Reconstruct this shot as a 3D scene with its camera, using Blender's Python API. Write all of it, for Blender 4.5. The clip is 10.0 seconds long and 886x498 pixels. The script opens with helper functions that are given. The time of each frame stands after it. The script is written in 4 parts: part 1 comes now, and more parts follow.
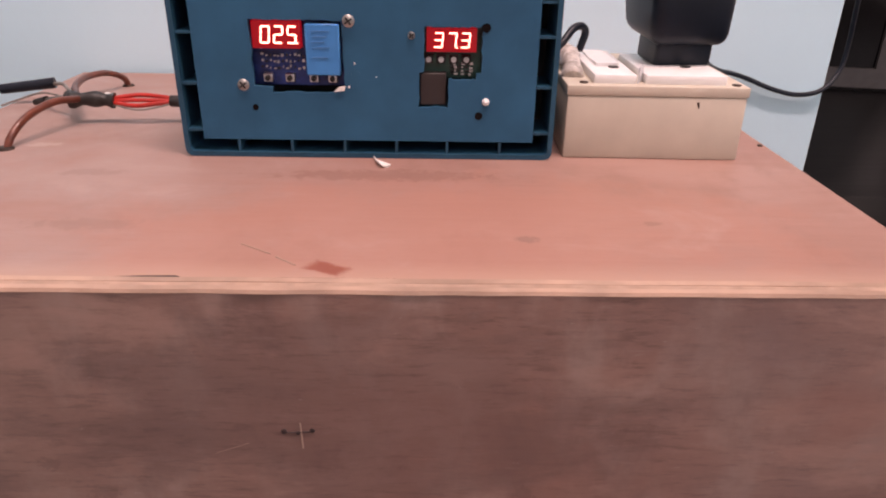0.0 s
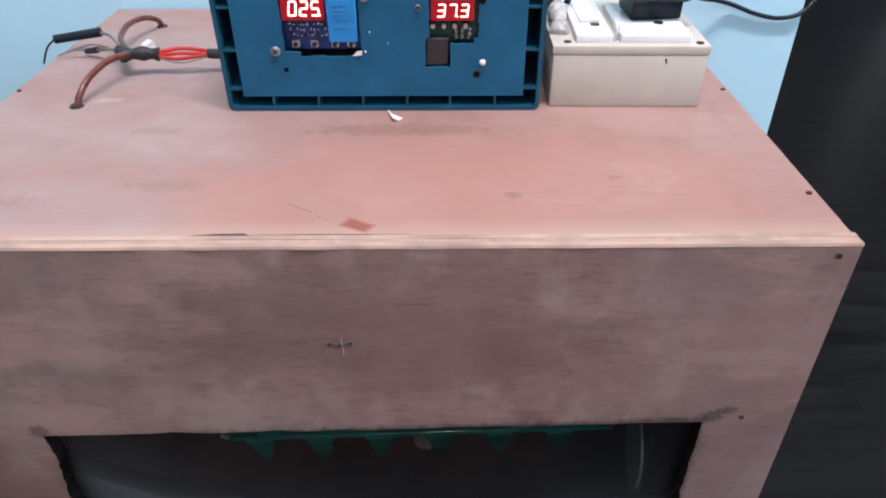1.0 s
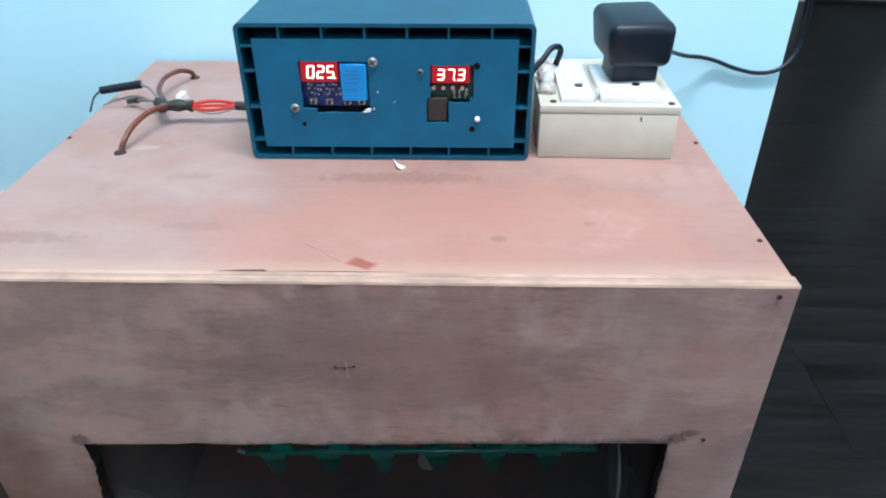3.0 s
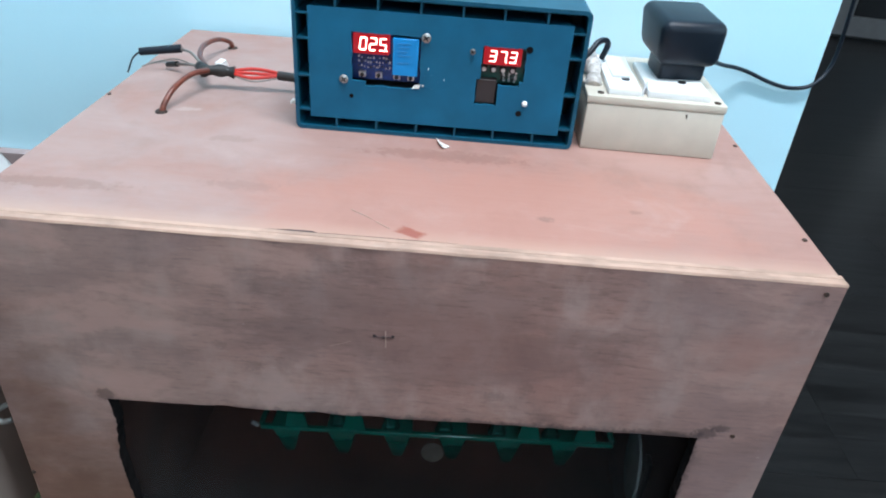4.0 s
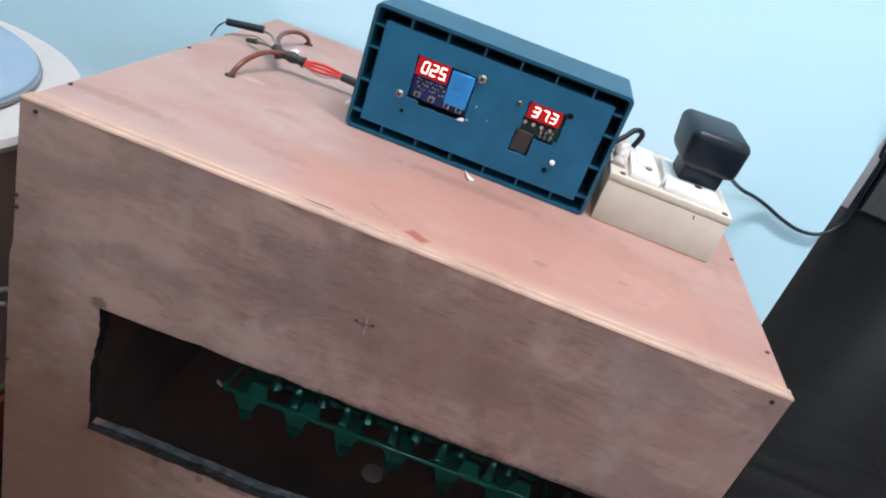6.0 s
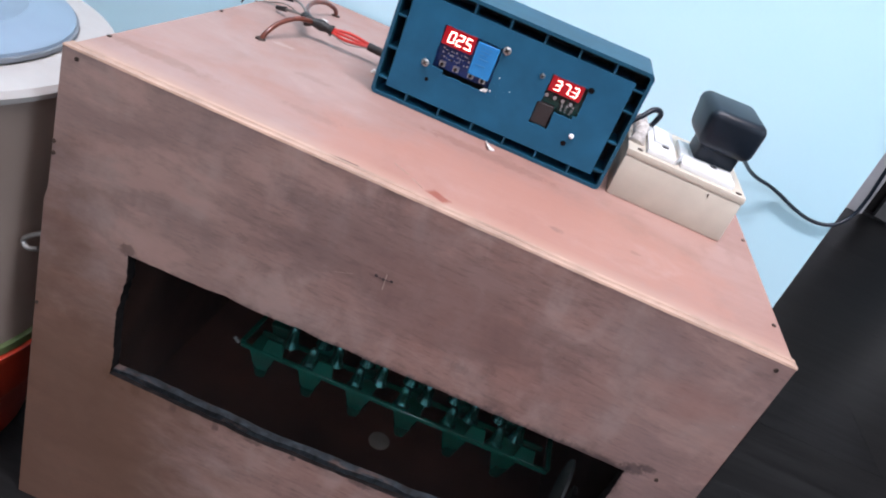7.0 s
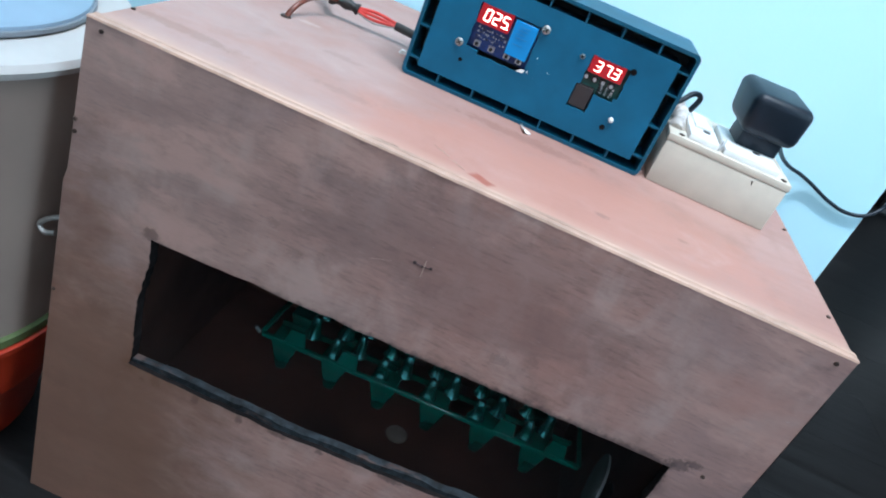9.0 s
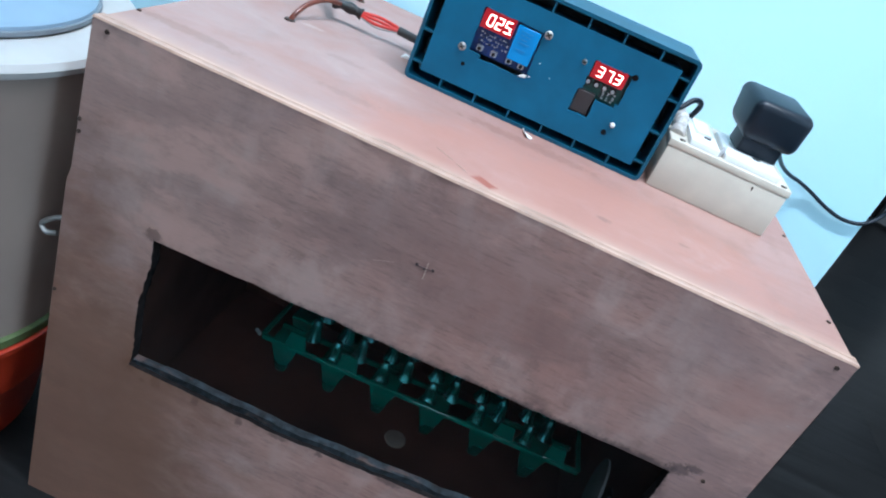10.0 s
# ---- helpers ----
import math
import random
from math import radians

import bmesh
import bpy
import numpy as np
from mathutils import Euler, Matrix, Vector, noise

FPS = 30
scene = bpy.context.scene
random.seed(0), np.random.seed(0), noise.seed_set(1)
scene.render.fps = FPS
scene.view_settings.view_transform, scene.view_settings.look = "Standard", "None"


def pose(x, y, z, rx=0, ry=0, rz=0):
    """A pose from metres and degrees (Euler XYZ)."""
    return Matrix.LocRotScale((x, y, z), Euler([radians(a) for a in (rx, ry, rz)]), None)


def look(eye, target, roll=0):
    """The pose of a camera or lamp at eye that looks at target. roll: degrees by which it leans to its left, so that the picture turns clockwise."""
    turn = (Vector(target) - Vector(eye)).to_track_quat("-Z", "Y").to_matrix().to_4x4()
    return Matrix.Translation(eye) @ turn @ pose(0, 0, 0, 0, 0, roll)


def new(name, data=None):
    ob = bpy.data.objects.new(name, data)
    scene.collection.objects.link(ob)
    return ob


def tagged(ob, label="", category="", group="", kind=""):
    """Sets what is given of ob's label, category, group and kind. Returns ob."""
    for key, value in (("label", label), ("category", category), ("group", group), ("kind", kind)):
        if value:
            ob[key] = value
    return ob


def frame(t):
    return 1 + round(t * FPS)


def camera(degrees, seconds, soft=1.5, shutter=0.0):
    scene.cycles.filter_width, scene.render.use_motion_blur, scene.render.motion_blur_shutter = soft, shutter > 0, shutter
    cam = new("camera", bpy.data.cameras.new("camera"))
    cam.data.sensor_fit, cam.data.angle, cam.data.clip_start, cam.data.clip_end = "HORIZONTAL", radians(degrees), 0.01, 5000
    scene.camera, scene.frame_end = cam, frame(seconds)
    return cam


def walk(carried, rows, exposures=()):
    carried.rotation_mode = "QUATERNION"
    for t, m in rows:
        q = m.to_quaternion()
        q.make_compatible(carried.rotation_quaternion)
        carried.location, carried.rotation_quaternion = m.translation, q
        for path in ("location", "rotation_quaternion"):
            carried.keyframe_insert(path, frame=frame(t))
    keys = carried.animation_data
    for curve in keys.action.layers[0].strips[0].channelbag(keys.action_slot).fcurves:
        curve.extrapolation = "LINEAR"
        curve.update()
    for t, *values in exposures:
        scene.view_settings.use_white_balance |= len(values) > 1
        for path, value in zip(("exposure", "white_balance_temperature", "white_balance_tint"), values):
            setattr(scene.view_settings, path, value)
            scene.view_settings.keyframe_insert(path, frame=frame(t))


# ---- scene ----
cam = camera(64.7, 10.0, soft=2.0)
PATH = [
    (0, (0.041, -0.194, 0.493), (0.077, 1.618, -0.354), 1.0),
    (0.5, (0.038, -0.215, 0.529), (0.05, 1.549, -0.414), 1.2),
    (1, (0.043, -0.241, 0.556), (0.049, 1.393, -0.597), -0.2),
    (1.5, (0.044, -0.26, 0.578), (0.046, 1.416, -0.514), -0.1),
    (2, (0.052, -0.272, 0.586), (0.043, 1.374, -0.55), -0.7),
    (2.2, (0.06, -0.274, 0.591), (0.027, 1.379, -0.535), -1.3),
    (3.3, (0.048, -0.281, 0.584), (0.017, 1.405, -0.491), 0.4),
    (3.5, (0.037, -0.284, 0.581), (0.026, 1.406, -0.487), 1.3),
    (4, (0.025, -0.288, 0.57), (0.015, 1.406, -0.492), 4.5),
    (4.5, (0.023, -0.301, 0.57), (-0.006, 1.439, -0.417), 8.1),
    (5, (0.03, -0.303, 0.566), (0.019, 1.438, -0.42), 9.4),
    (5.5, (0.034, -0.313, 0.561), (0.007, 1.436, -0.41), 14.0),
    (5.7, (0.035, -0.318, 0.563), (-0.01, 1.463, -0.346), 18.0),
    (6.8, (0.034, -0.346, 0.555), (-0.044, 1.417, -0.386), 22.4),
    (7, (0.037, -0.347, 0.551), (-0.045, 1.416, -0.389), 22.8),
    (7.5, (0.035, -0.348, 0.548), (-0.038, 1.407, -0.408), 22.4),
    (8, (0.031, -0.343, 0.539), (-0.023, 1.412, -0.419), 22.8),
    (8.5, (0.024, -0.341, 0.534), (-0.037, 1.411, -0.43), 23.1),
    (9, (0.014, -0.338, 0.53), (-0.047, 1.42, -0.422), 23.5),
    (9.5, (0.013, -0.338, 0.526), (-0.044, 1.428, -0.411), 23.7),
    (10, (0.013, -0.341, 0.527), (-0.051, 1.428, -0.404), 23.9),
]
EXPOSURES = [
    (0.0, -0.72, 9050, 52),
    (0.5, -0.48, 7050, 29),
    (1.0, -0.42, 6450, 24),
    (1.5, -0.25, 6150, 16),
    (2.0, -0.22, 6150, 11),
    (3.5, -0.15, 5950, 10),
    (4.0, -0.2, 6050, 10),
    (4.5, -0.2, 6050, 10),
    (5.0, -0.28, 6550, 20),
    (5.5, -0.26, 6750, 18),
    (7.0, -0.25, 6650, 26),
    (7.5, -0.28, 6650, 28),
    (8.0, -0.2, 6050, 14),
    (8.5, -0.2, 6000, 21),
    (9.0, -0.15, 5800, 9),
    (9.5, -0.12, 5600, 10),
    (10.0, -0.12, 5600, 9),
]
walk(cam, [(t, look(eye, target, roll)) for t, eye, target, roll in PATH], EXPOSURES)

# ---- light ----
world = bpy.data.worlds.new("world")
scene.world = world
world.use_nodes = True
world.node_tree.nodes["Background"].inputs[0].default_value = (0.6, 0.75, 1.0, 1)
world.node_tree.nodes["Background"].inputs[1].default_value = 0.05


def area(name, m, sx, sy, power, colour):
    d = bpy.data.lights.new(name, "AREA")
    d.shape, d.size, d.size_y, d.energy, d.color = "RECTANGLE", sx, sy, power, colour
    ob = new(name, d)
    ob.matrix_world = m
    return ob


# the lamp under the ceiling, and the daylight of the opening behind the camera
area("ceiling_light", look((0.30, -0.30, 2.38), (0.30, 0.05, 0.4)), 1.15, 0.12, 66.0, (0.95, 0.97, 1.0))
area("daylight", look((0.25, -1.70, 1.55), (0.15, 0.3, 0.60)), 0.70, 1.1, 14.0, (0.88, 0.94, 1.0))
# unseen cool fill added from the east to brighten the blue wall
area("east_fill", look((1.92, -0.35, 1.15), (0.35, 0.35, 0.40)), 1.50, 1.3, 31.0, (0.60, 0.86, 1.0))


# ---- materials ----
class Mat:
    """Small helper to chain shader nodes."""

    def __init__(self, name, rough=0.6, metal=0.0, spec=0.5):
        self.m = bpy.data.materials.new(name)
        self.m.use_nodes = True
        self.t = self.m.node_tree
        self.p = self.t.nodes["Principled BSDF"]
        self.p.inputs["Roughness"].default_value = rough
        self.p.inputs["Metallic"].default_value = metal
        self.p.inputs["Specular IOR Level"].default_value = spec
        self.co = self.t.nodes.new("ShaderNodeTexCoord").outputs["Object"]

    def link(self, a, b):
        self.t.links.new(a, b)

    def put(self, sock, v):
        if isinstance(v, (int, float)):
            sock.default_value = v
        elif isinstance(v, tuple):
            sock.default_value = v if len(v) != 3 or sock.type == "VECTOR" else (*v, 1)
        else:
            self.link(v, sock)

    def math(self, op, a, b=0.0, c=0.0):
        n = self.t.nodes.new("ShaderNodeMath")
        n.operation = op
        for s_, v in zip(n.inputs, (a, b, c)):
            self.put(s_, v)
        return n.outputs[0]

    def scaled(self, sx, sy, sz, off=(0, 0, 0)):
        n = self.t.nodes.new("ShaderNodeMapping")
        n.inputs["Scale"].default_value = (sx, sy, sz)
        n.inputs["Location"].default_value = off
        self.link(self.co, n.inputs[0])
        return n.outputs[0]

    def noise(self, scale, detail=4.0, rough=0.55, vec=None, dist=0.0):
        n = self.t.nodes.new("ShaderNodeTexNoise")
        n.inputs["Scale"].default_value = scale
        n.inputs["Detail"].default_value = detail
        n.inputs["Roughness"].default_value = rough
        n.inputs["Distortion"].default_value = dist
        self.link(vec or self.co, n.inputs["Vector"])
        return n.outputs["Fac"]

    def ramp(self, fac, lo, hi):
        n = self.t.nodes.new("ShaderNodeMapRange")
        n.interpolation_type = "SMOOTHSTEP"
        self.put(n.inputs["Value"], fac)
        n.inputs["From Min"].default_value, n.inputs["From Max"].default_value = lo, hi
        return n.outputs[0]

    def mix(self, fac, a, b):
        n = self.t.nodes.new("ShaderNodeMix")
        n.data_type = "RGBA"
        self.put(n.inputs["Factor"], fac)
        self.put(n.inputs[6], a)
        self.put(n.inputs[7], b)
        return n.outputs[2]

    def axes(self):
        n = self.t.nodes.new("ShaderNodeSeparateXYZ")
        self.link(self.co, n.inputs[0])
        return n.outputs

    def colour(self, c):
        self.put(self.p.inputs["Base Color"], c)

    def bump(self, h, strength=0.2, dist=0.001):
        n = self.t.nodes.new("ShaderNodeBump")
        n.inputs["Strength"].default_value = strength
        n.inputs["Distance"].default_value = dist
        self.link(h, n.inputs["Height"])
        self.link(n.outputs[0], self.p.inputs["Normal"])

    def random(self):
        return self.t.nodes.new("ShaderNodeObjectInfo").outputs["Random"]


def plain(name, col, rough=0.5, metal=0.0, var=0.12, scale=60.0, bump=0.05, spec=0.5):
    """A surface with a little unevenness in tone and relief."""
    k = Mat(name, rough, metal, spec)
    n = k.noise(scale, 5)
    big = k.noise(scale * 0.12, 3)
    f = k.math("MULTIPLY_ADD", k.math("ADD", n, big), 0.5, -0.0)
    dark = tuple(c * (1 - var * 2.2) for c in col)
    light = tuple(min(1, c * (1 + var)) for c in col)
    k.colour(k.mix(k.ramp(f, 0.3, 0.7), dark, light))
    if bump:
        k.bump(n, bump, 0.001)
    return k.m


def ellipse(k, ax, u, v, cu, cv, ru, rv, rag, noise_, lozenge=False):
    """0 outside, 1 inside a ragged spot in the plane of two axes."""
    a = k.math("DIVIDE", k.math("SUBTRACT", ax[u], cu), ru)
    b = k.math("DIVIDE", k.math("SUBTRACT", ax[v], cv), rv)
    if lozenge:
        d = k.math("ADD", k.math("ABSOLUTE", k.math("ADD", a, k.math("MULTIPLY", b, 0.5))), k.math("ABSOLUTE", b))
    else:
        d = k.math("SQRT", k.math("ADD", k.math("MULTIPLY", a, a), k.math("MULTIPLY", b, b)))
    d = k.math("ADD", d, k.math("MULTIPLY", k.math("SUBTRACT", noise_, 0.5), rag))
    n = k.t.nodes.new("ShaderNodeMapRange")
    n.interpolation_type = "SMOOTHSTEP"
    k.link(d, n.inputs["Value"])
    n.inputs["From Min"].default_value, n.inputs["From Max"].default_value = 1.15, 0.6
    return n.outputs[0]


def plywood(name, face):
    """Worn pinkish plywood with grain along x, grey bruises, and the marks of its face."""
    k = Mat(name, 0.55, 0.0, 0.35)
    ax = k.axes()
    grain = k.noise(1.0, 6, 0.65, k.scaled(22, 300, 300), 0.6)
    wide = k.noise(1.0, 4, 0.6, k.scaled(9, 16, 16), 0.8)
    blot = k.noise(1.0, 6, 0.66, k.scaled(26, 17, 17, (3.1, 0.4, 1.7)), 0.15)
    streak = k.noise(1.0, 5, 0.7, k.scaled(45, 190, 190, (1.1, 2.0, 0.3)), 0.2)
    fine = k.noise(420, 3)
    c = k.mix(k.ramp(grain, 0.15, 0.85), (0.335, 0.185, 0.150), (0.365, 0.206, 0.170))
    c = k.mix(k.math("MULTIPLY", k.ramp(wide, 0.4, 0.75), 0.55), c, (0.42, 0.265, 0.225))
    c = k.mix(k.math("MULTIPLY", k.ramp(streak, 0.52, 0.75), 0.24), c, (0.25, 0.145, 0.12))
    if face == "front":
        c = k.mix(k.math("MULTIPLY", k.ramp(blot, 0.47, 0.66), 0.54), c, (0.140, 0.092, 0.086))
        dash = k.noise(1.0, 4, 0.7, k.scaled(60, 60, 420, (5.0, 0.0, 9.0)))
        c = k.mix(k.math("MULTIPLY", k.ramp(dash, 0.50, 0.66), 0.56), c, (0.14, 0.082, 0.073))
        c = k.mix(k.math("MULTIPLY", k.ramp(dash, 0.44, 0.30), 0.45), c, (0.42, 0.30, 0.265))
        pale2 = k.noise(1.0, 5, 0.6, k.scaled(24, 15, 15, (7.1, 0.0, 4.4)), 0.15)
        c = k.mix(k.math("MULTIPLY", k.ramp(pale2, 0.46, 0.64), 0.72), c, (0.46, 0.315, 0.275))
        c = k.mix(k.math("MULTIPLY", k.ramp(ax[0], 0.05, -0.2), 0.55), c, (0.300, 0.222, 0.195))
        c = k.mix(k.math("MULTIPLY", k.ramp(ax[0], 0.07, 0.20), 0.42), c, (0.245, 0.178, 0.170))
        rub = k.noise(1.0, 6, 0.7, k.scaled(11, 11, 30, (2.2, 0.0, 6.1)), 0.3)
        c = k.mix(k.math("MULTIPLY", k.ramp(rub, 0.47, 0.64), 0.36), c, (0.17, 0.112, 0.104))
        c = k.mix(k.math("MULTIPLY", k.ramp(rub, 0.49, 0.36), 0.66), c, (0.45, 0.275, 0.232))
        hue = k.noise(1.0, 5, 0.6, k.scaled(7, 7, 13, (9.3, 0.0, 1.1)), 0.5)
        c = k.mix(k.math("MULTIPLY", k.math("MULTIPLY", k.ramp(hue, 0.45, 0.65), k.ramp(ax[0], -0.06, 0.06)), 0.5), c, (0.36, 0.180, 0.145))
        c = k.mix(k.math("MULTIPLY", k.ramp(hue, 0.47, 0.32), 0.4), c, (0.27, 0.185, 0.180))
        speck = k.ramp(k.noise(1.0, 5, 0.7, k.scaled(60, 150, 150)), 0.66, 0.78)
        c = k.mix(k.math("MULTIPLY", speck, 0.5), c, (0.09, 0.055, 0.05))
        soot = ellipse(k, ax, 0, 2, 0.015, 0.338, 0.10, 0.045, 2.2, k.noise(1.0, 6, 0.68, k.scaled(22, 22, 60, (0.0, 0.0, 3.3)), 0.2))
        c = k.mix(k.math("MULTIPLY", soot, 0.34), c, (0.120, 0.084, 0.082))
        flake = k.ramp(k.noise(1.0, 4, 0.7, k.scaled(120, 120, 700, (4.0, 0.0, 2.0))), 0.66, 0.74)
        c = k.mix(k.math("MULTIPLY", flake, 0.75), c, (0.50, 0.40, 0.37))
        # soot and glue round the cut-out
        rag = k.noise(210, 5, 0.65)
        dx = k.math("SUBTRACT", k.math("ABSOLUTE", k.math("SUBTRACT", ax[0], 0.0082)), 0.1683)
        zc = k.math("SUBTRACT", k.math("SUBTRACT", ax[2], 0.2227), k.math("MULTIPLY", ax[0], 0.036))
        dz = k.math("SUBTRACT", k.math("ABSOLUTE", zc), 0.0500)
        d = k.math("MAXIMUM", dx, dz)
        d = k.math("ADD", d, k.math("MULTIPLY", k.math("SUBTRACT", rag, 0.5), 0.012))
        smoke = k.math("ADD", d, k.math("MULTIPLY", k.math("SUBTRACT", k.noise(38, 5, 0.65), 0.5), 0.06))
        c = k.mix(k.math("MULTIPLY", k.ramp(smoke, 0.012, -0.006), 0.38), c, (0.095, 0.066, 0.060))
        c = k.mix(k.math("MULTIPLY", k.ramp(d, 0.0030, -0.002), 0.8), c, (0.045, 0.035, 0.034))
        tear = k.noise(420, 5, 0.7)
        for cu, cv, ru, rv in ((-0.164, 0.2725, 0.006, 0.005), (0.180, 0.281, 0.007, 0.0045), (0.187, 0.285, 0.006, 0.003), (-0.162, 0.166, 0.006, 0.006), (-0.142, 0.1620, 0.004, 0.0065), (-0.112, 0.1610, 0.003, 0.0045), (-0.152, 0.1575, 0.002, 0.002), (-0.079, 0.1615, 0.0030, 0.0045), (-0.05, 0.164, 0.008, 0.0025), (-0.02, 0.1660, 0.003, 0.003), (0.03, 0.170, 0.010, 0.0025)):
            e = ellipse(k, ax, 0, 2, cu, cv, ru, rv, 2.4, tear)
            c = k.mix(k.math("MULTIPLY", e, 0.6), c, (0.05, 0.04, 0.04))
        for cu, cv, ru, rv in ((0.058, 0.295, 0.007, 0.004), (0.076, 0.303, 0.004, 0.004), (-0.093, 0.317, 0.004, 0.003), (-0.076, 0.304, 0.006, 0.004), (-0.19, 0.20, 0.010, 0.006)):  # knots
            e = ellipse(k, ax, 0, 2, cu, cv, ru, rv, 3.8, tear)
            c = k.mix(k.math("MULTIPLY", e, 0.28), c, (0.12, 0.085, 0.08))
        # brown stain at the lower left, its colour darkened to hold the shade there
        stain_shade = ellipse(k, ax, 0, 2, -0.250, 0.00, 0.21, 0.31, 1.0, k.noise(1.0, 6, 0.65, k.scaled(16, 16, 34), 0.3))
        c = k.mix(k.math("MULTIPLY", stain_shade, 0.80), c, (0.150, 0.072, 0.042))
    if face == "top":
        rag = k.noise(140, 5, 0.7)
        c = k.mix(k.math("MULTIPLY", k.ramp(blot, 0.5, 0.72), 0.45), c, (0.25, 0.14, 0.11))
        film = k.noise(1.0, 6, 0.65, k.scaled(13, 20, 20, (0.7, 3.0, 0.0)), 0.4)
        west = k.math("MULTIPLY", k.ramp(ax[0], 0.10, -0.16), k.ramp(film, 0.30, 0.62))
        c = k.mix(k.math("MULTIPLY", west, 0.55), c, (0.37, 0.275, 0.25))
        # salmon glow in front of the displays, painted into the wood's colour
        rosy_glow = ellipse(k, ax, 0, 1, 0.045, 0.045, 0.15, 0.07, 1.6, k.noise(22, 6, 0.65))
        c = k.mix(k.math("MULTIPLY", rosy_glow, 0.42), c, (0.44, 0.19, 0.135))
        c = k.mix(k.math("MULTIPLY", k.ramp(film, 0.55, 0.75), 0.3), c, (0.50, 0.37, 0.33))
        pale = k.ramp(ax[1], 0.026, 0.009)
        c = k.mix(k.math("MULTIPLY", pale, 0.5), c, (0.50, 0.33, 0.25))
        for cu, cv, ru, rv, col, a in (
            (0.0060, 0.0185, 0.0088, 0.0066, (0.27, 0.065, 0.04), 0.85),
            (0.078, 0.0445, 0.006, 0.0032, (0.12, 0.08, 0.065), 0.4),
            (-0.190, 0.041, 0.042, 0.006, (0.20, 0.115, 0.09), 0.38),
            (0.13, 0.060, 0.004, 0.0025, (0.18, 0.11, 0.08), 0.35),
            (-0.115, 0.115, 0.016, 0.005, (0.24, 0.145, 0.12), 0.35),
            (-0.158, 0.158, 0.009, 0.004, (0.52, 0.42, 0.37), 0.4),
            (-0.09, 0.055, 0.022, 0.006, (0.24, 0.145, 0.12), 0.35),
            (0.02, 0.115, 0.055, 0.008, (0.22, 0.11, 0.085), 0.45),
        ):
            e = ellipse(k, ax, 0, 1, cu, cv, ru, rv, 1.2 if cu == 0.0060 else 3.0, rag, cu == 0.0060)
            c = k.mix(k.math("MULTIPLY", e, a), c, col)
    c = k.mix(0.05 if face == "front" else 0.02, c, (0.30, 0.115, 0.075))
    k.colour(c)
    k.p.inputs["Roughness"].default_value = 0.5
    k.bump(k.math("ADD", grain, k.math("MULTIPLY", fine, 0.3)), 0.14, 0.0006)
    return k.m


def glass(name, tint):
    """A thin clear pane: see-through, with a mirror gloss."""
    m = bpy.data.materials.new(name)
    m.use_nodes = True
    t = m.node_tree
    t.nodes.clear()
    out = t.nodes.new("ShaderNodeOutputMaterial")
    tr, gl, mx, fr = (t.nodes.new("ShaderNode" + n) for n in ("BsdfTransparent", "BsdfGlossy", "MixShader", "Fresnel"))
    tr.inputs[0].default_value = (*tint, 1)
    gl.inputs["Roughness"].default_value = 0.42
    fr.inputs[0].default_value = 1.19
    t.links.new(fr.outputs[0], mx.inputs[0])
    t.links.new(tr.outputs[0], mx.inputs[1])
    t.links.new(gl.outputs[0], mx.inputs[2])
    t.links.new(mx.outputs[0], out.inputs[0])
    return m


def glow(name, col, strength, base=(0.02, 0.0, 0.0)):
    k = Mat(name, 0.3)
    k.colour(base)
    k.p.inputs["Emission Color"].default_value = (*col, 1)
    k.p.inputs["Emission Strength"].default_value = strength
    return k.m


def wall_paint():
    k = Mat("wall_paint", 0.75, 0.0, 0.25)
    big = k.noise(2.2, 4)
    n = k.noise(90, 4)
    k.colour(k.mix(k.ramp(big, 0.3, 0.7), (0.53, 0.84, 0.945), (0.59, 0.87, 0.965)))
    k.bump(n, 0.12, 0.002)
    return k.m


def plank_mat():
    k = Mat("floor_plank", 0.36, 0.0, 0.22)
    g = k.noise(1.0, 6, 0.65, k.scaled(4, 42, 42), 1.2)
    r = k.random()
    a = k.mix(k.ramp(g, 0.3, 0.75), (0.003, 0.0032, 0.0034), (0.0165, 0.0174, 0.0181))
    k.colour(k.mix(k.math("MULTIPLY", r, 0.5), a, (0.012, 0.0115, 0.011)))
    k.bump(g, 0.2, 0.001)
    return k.m


def seal_mat():
    """Smeared dark filler with dust and crumbs of wood in it."""
    k = Mat("silicone_seal", 0.7, 0.0, 0.18)
    n, big = k.noise(150, 5, 0.7), k.noise(1.0, 4, 0.6, k.scaled(38, 90, 90))
    c = k.mix(k.ramp(n, 0.35, 0.65), (0.006, 0.007, 0.008), (0.026, 0.034, 0.040))
    c = k.mix(k.math("MULTIPLY", k.ramp(big, 0.5, 0.66), 0.8), c, (0.014, 0.011, 0.010))
    k.colour(k.mix(k.math("MULTIPLY", k.ramp(big, 0.42, 0.32), 0.6), c, (0.10, 0.062, 0.052)))
    k.bump(n, 0.6, 0.002)
    return k.m


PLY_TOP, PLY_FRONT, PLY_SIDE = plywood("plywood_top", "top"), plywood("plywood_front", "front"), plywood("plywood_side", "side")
PLY_EDGE = plain("plywood_edge", (0.46, 0.295, 0.220), 0.5, var=0.18, scale=45, bump=0.3)
PLY_CORE = plain("plywood_glue_line", (0.455, 0.297, 0.224), 0.7, var=0.12, scale=160)
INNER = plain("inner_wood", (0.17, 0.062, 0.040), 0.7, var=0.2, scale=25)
BURNT_SHADE = plain("burnt_edge_and_shade", (0.011, 0.009, 0.009), 0.9, var=0.35, scale=120, bump=0.4, spec=0.08)
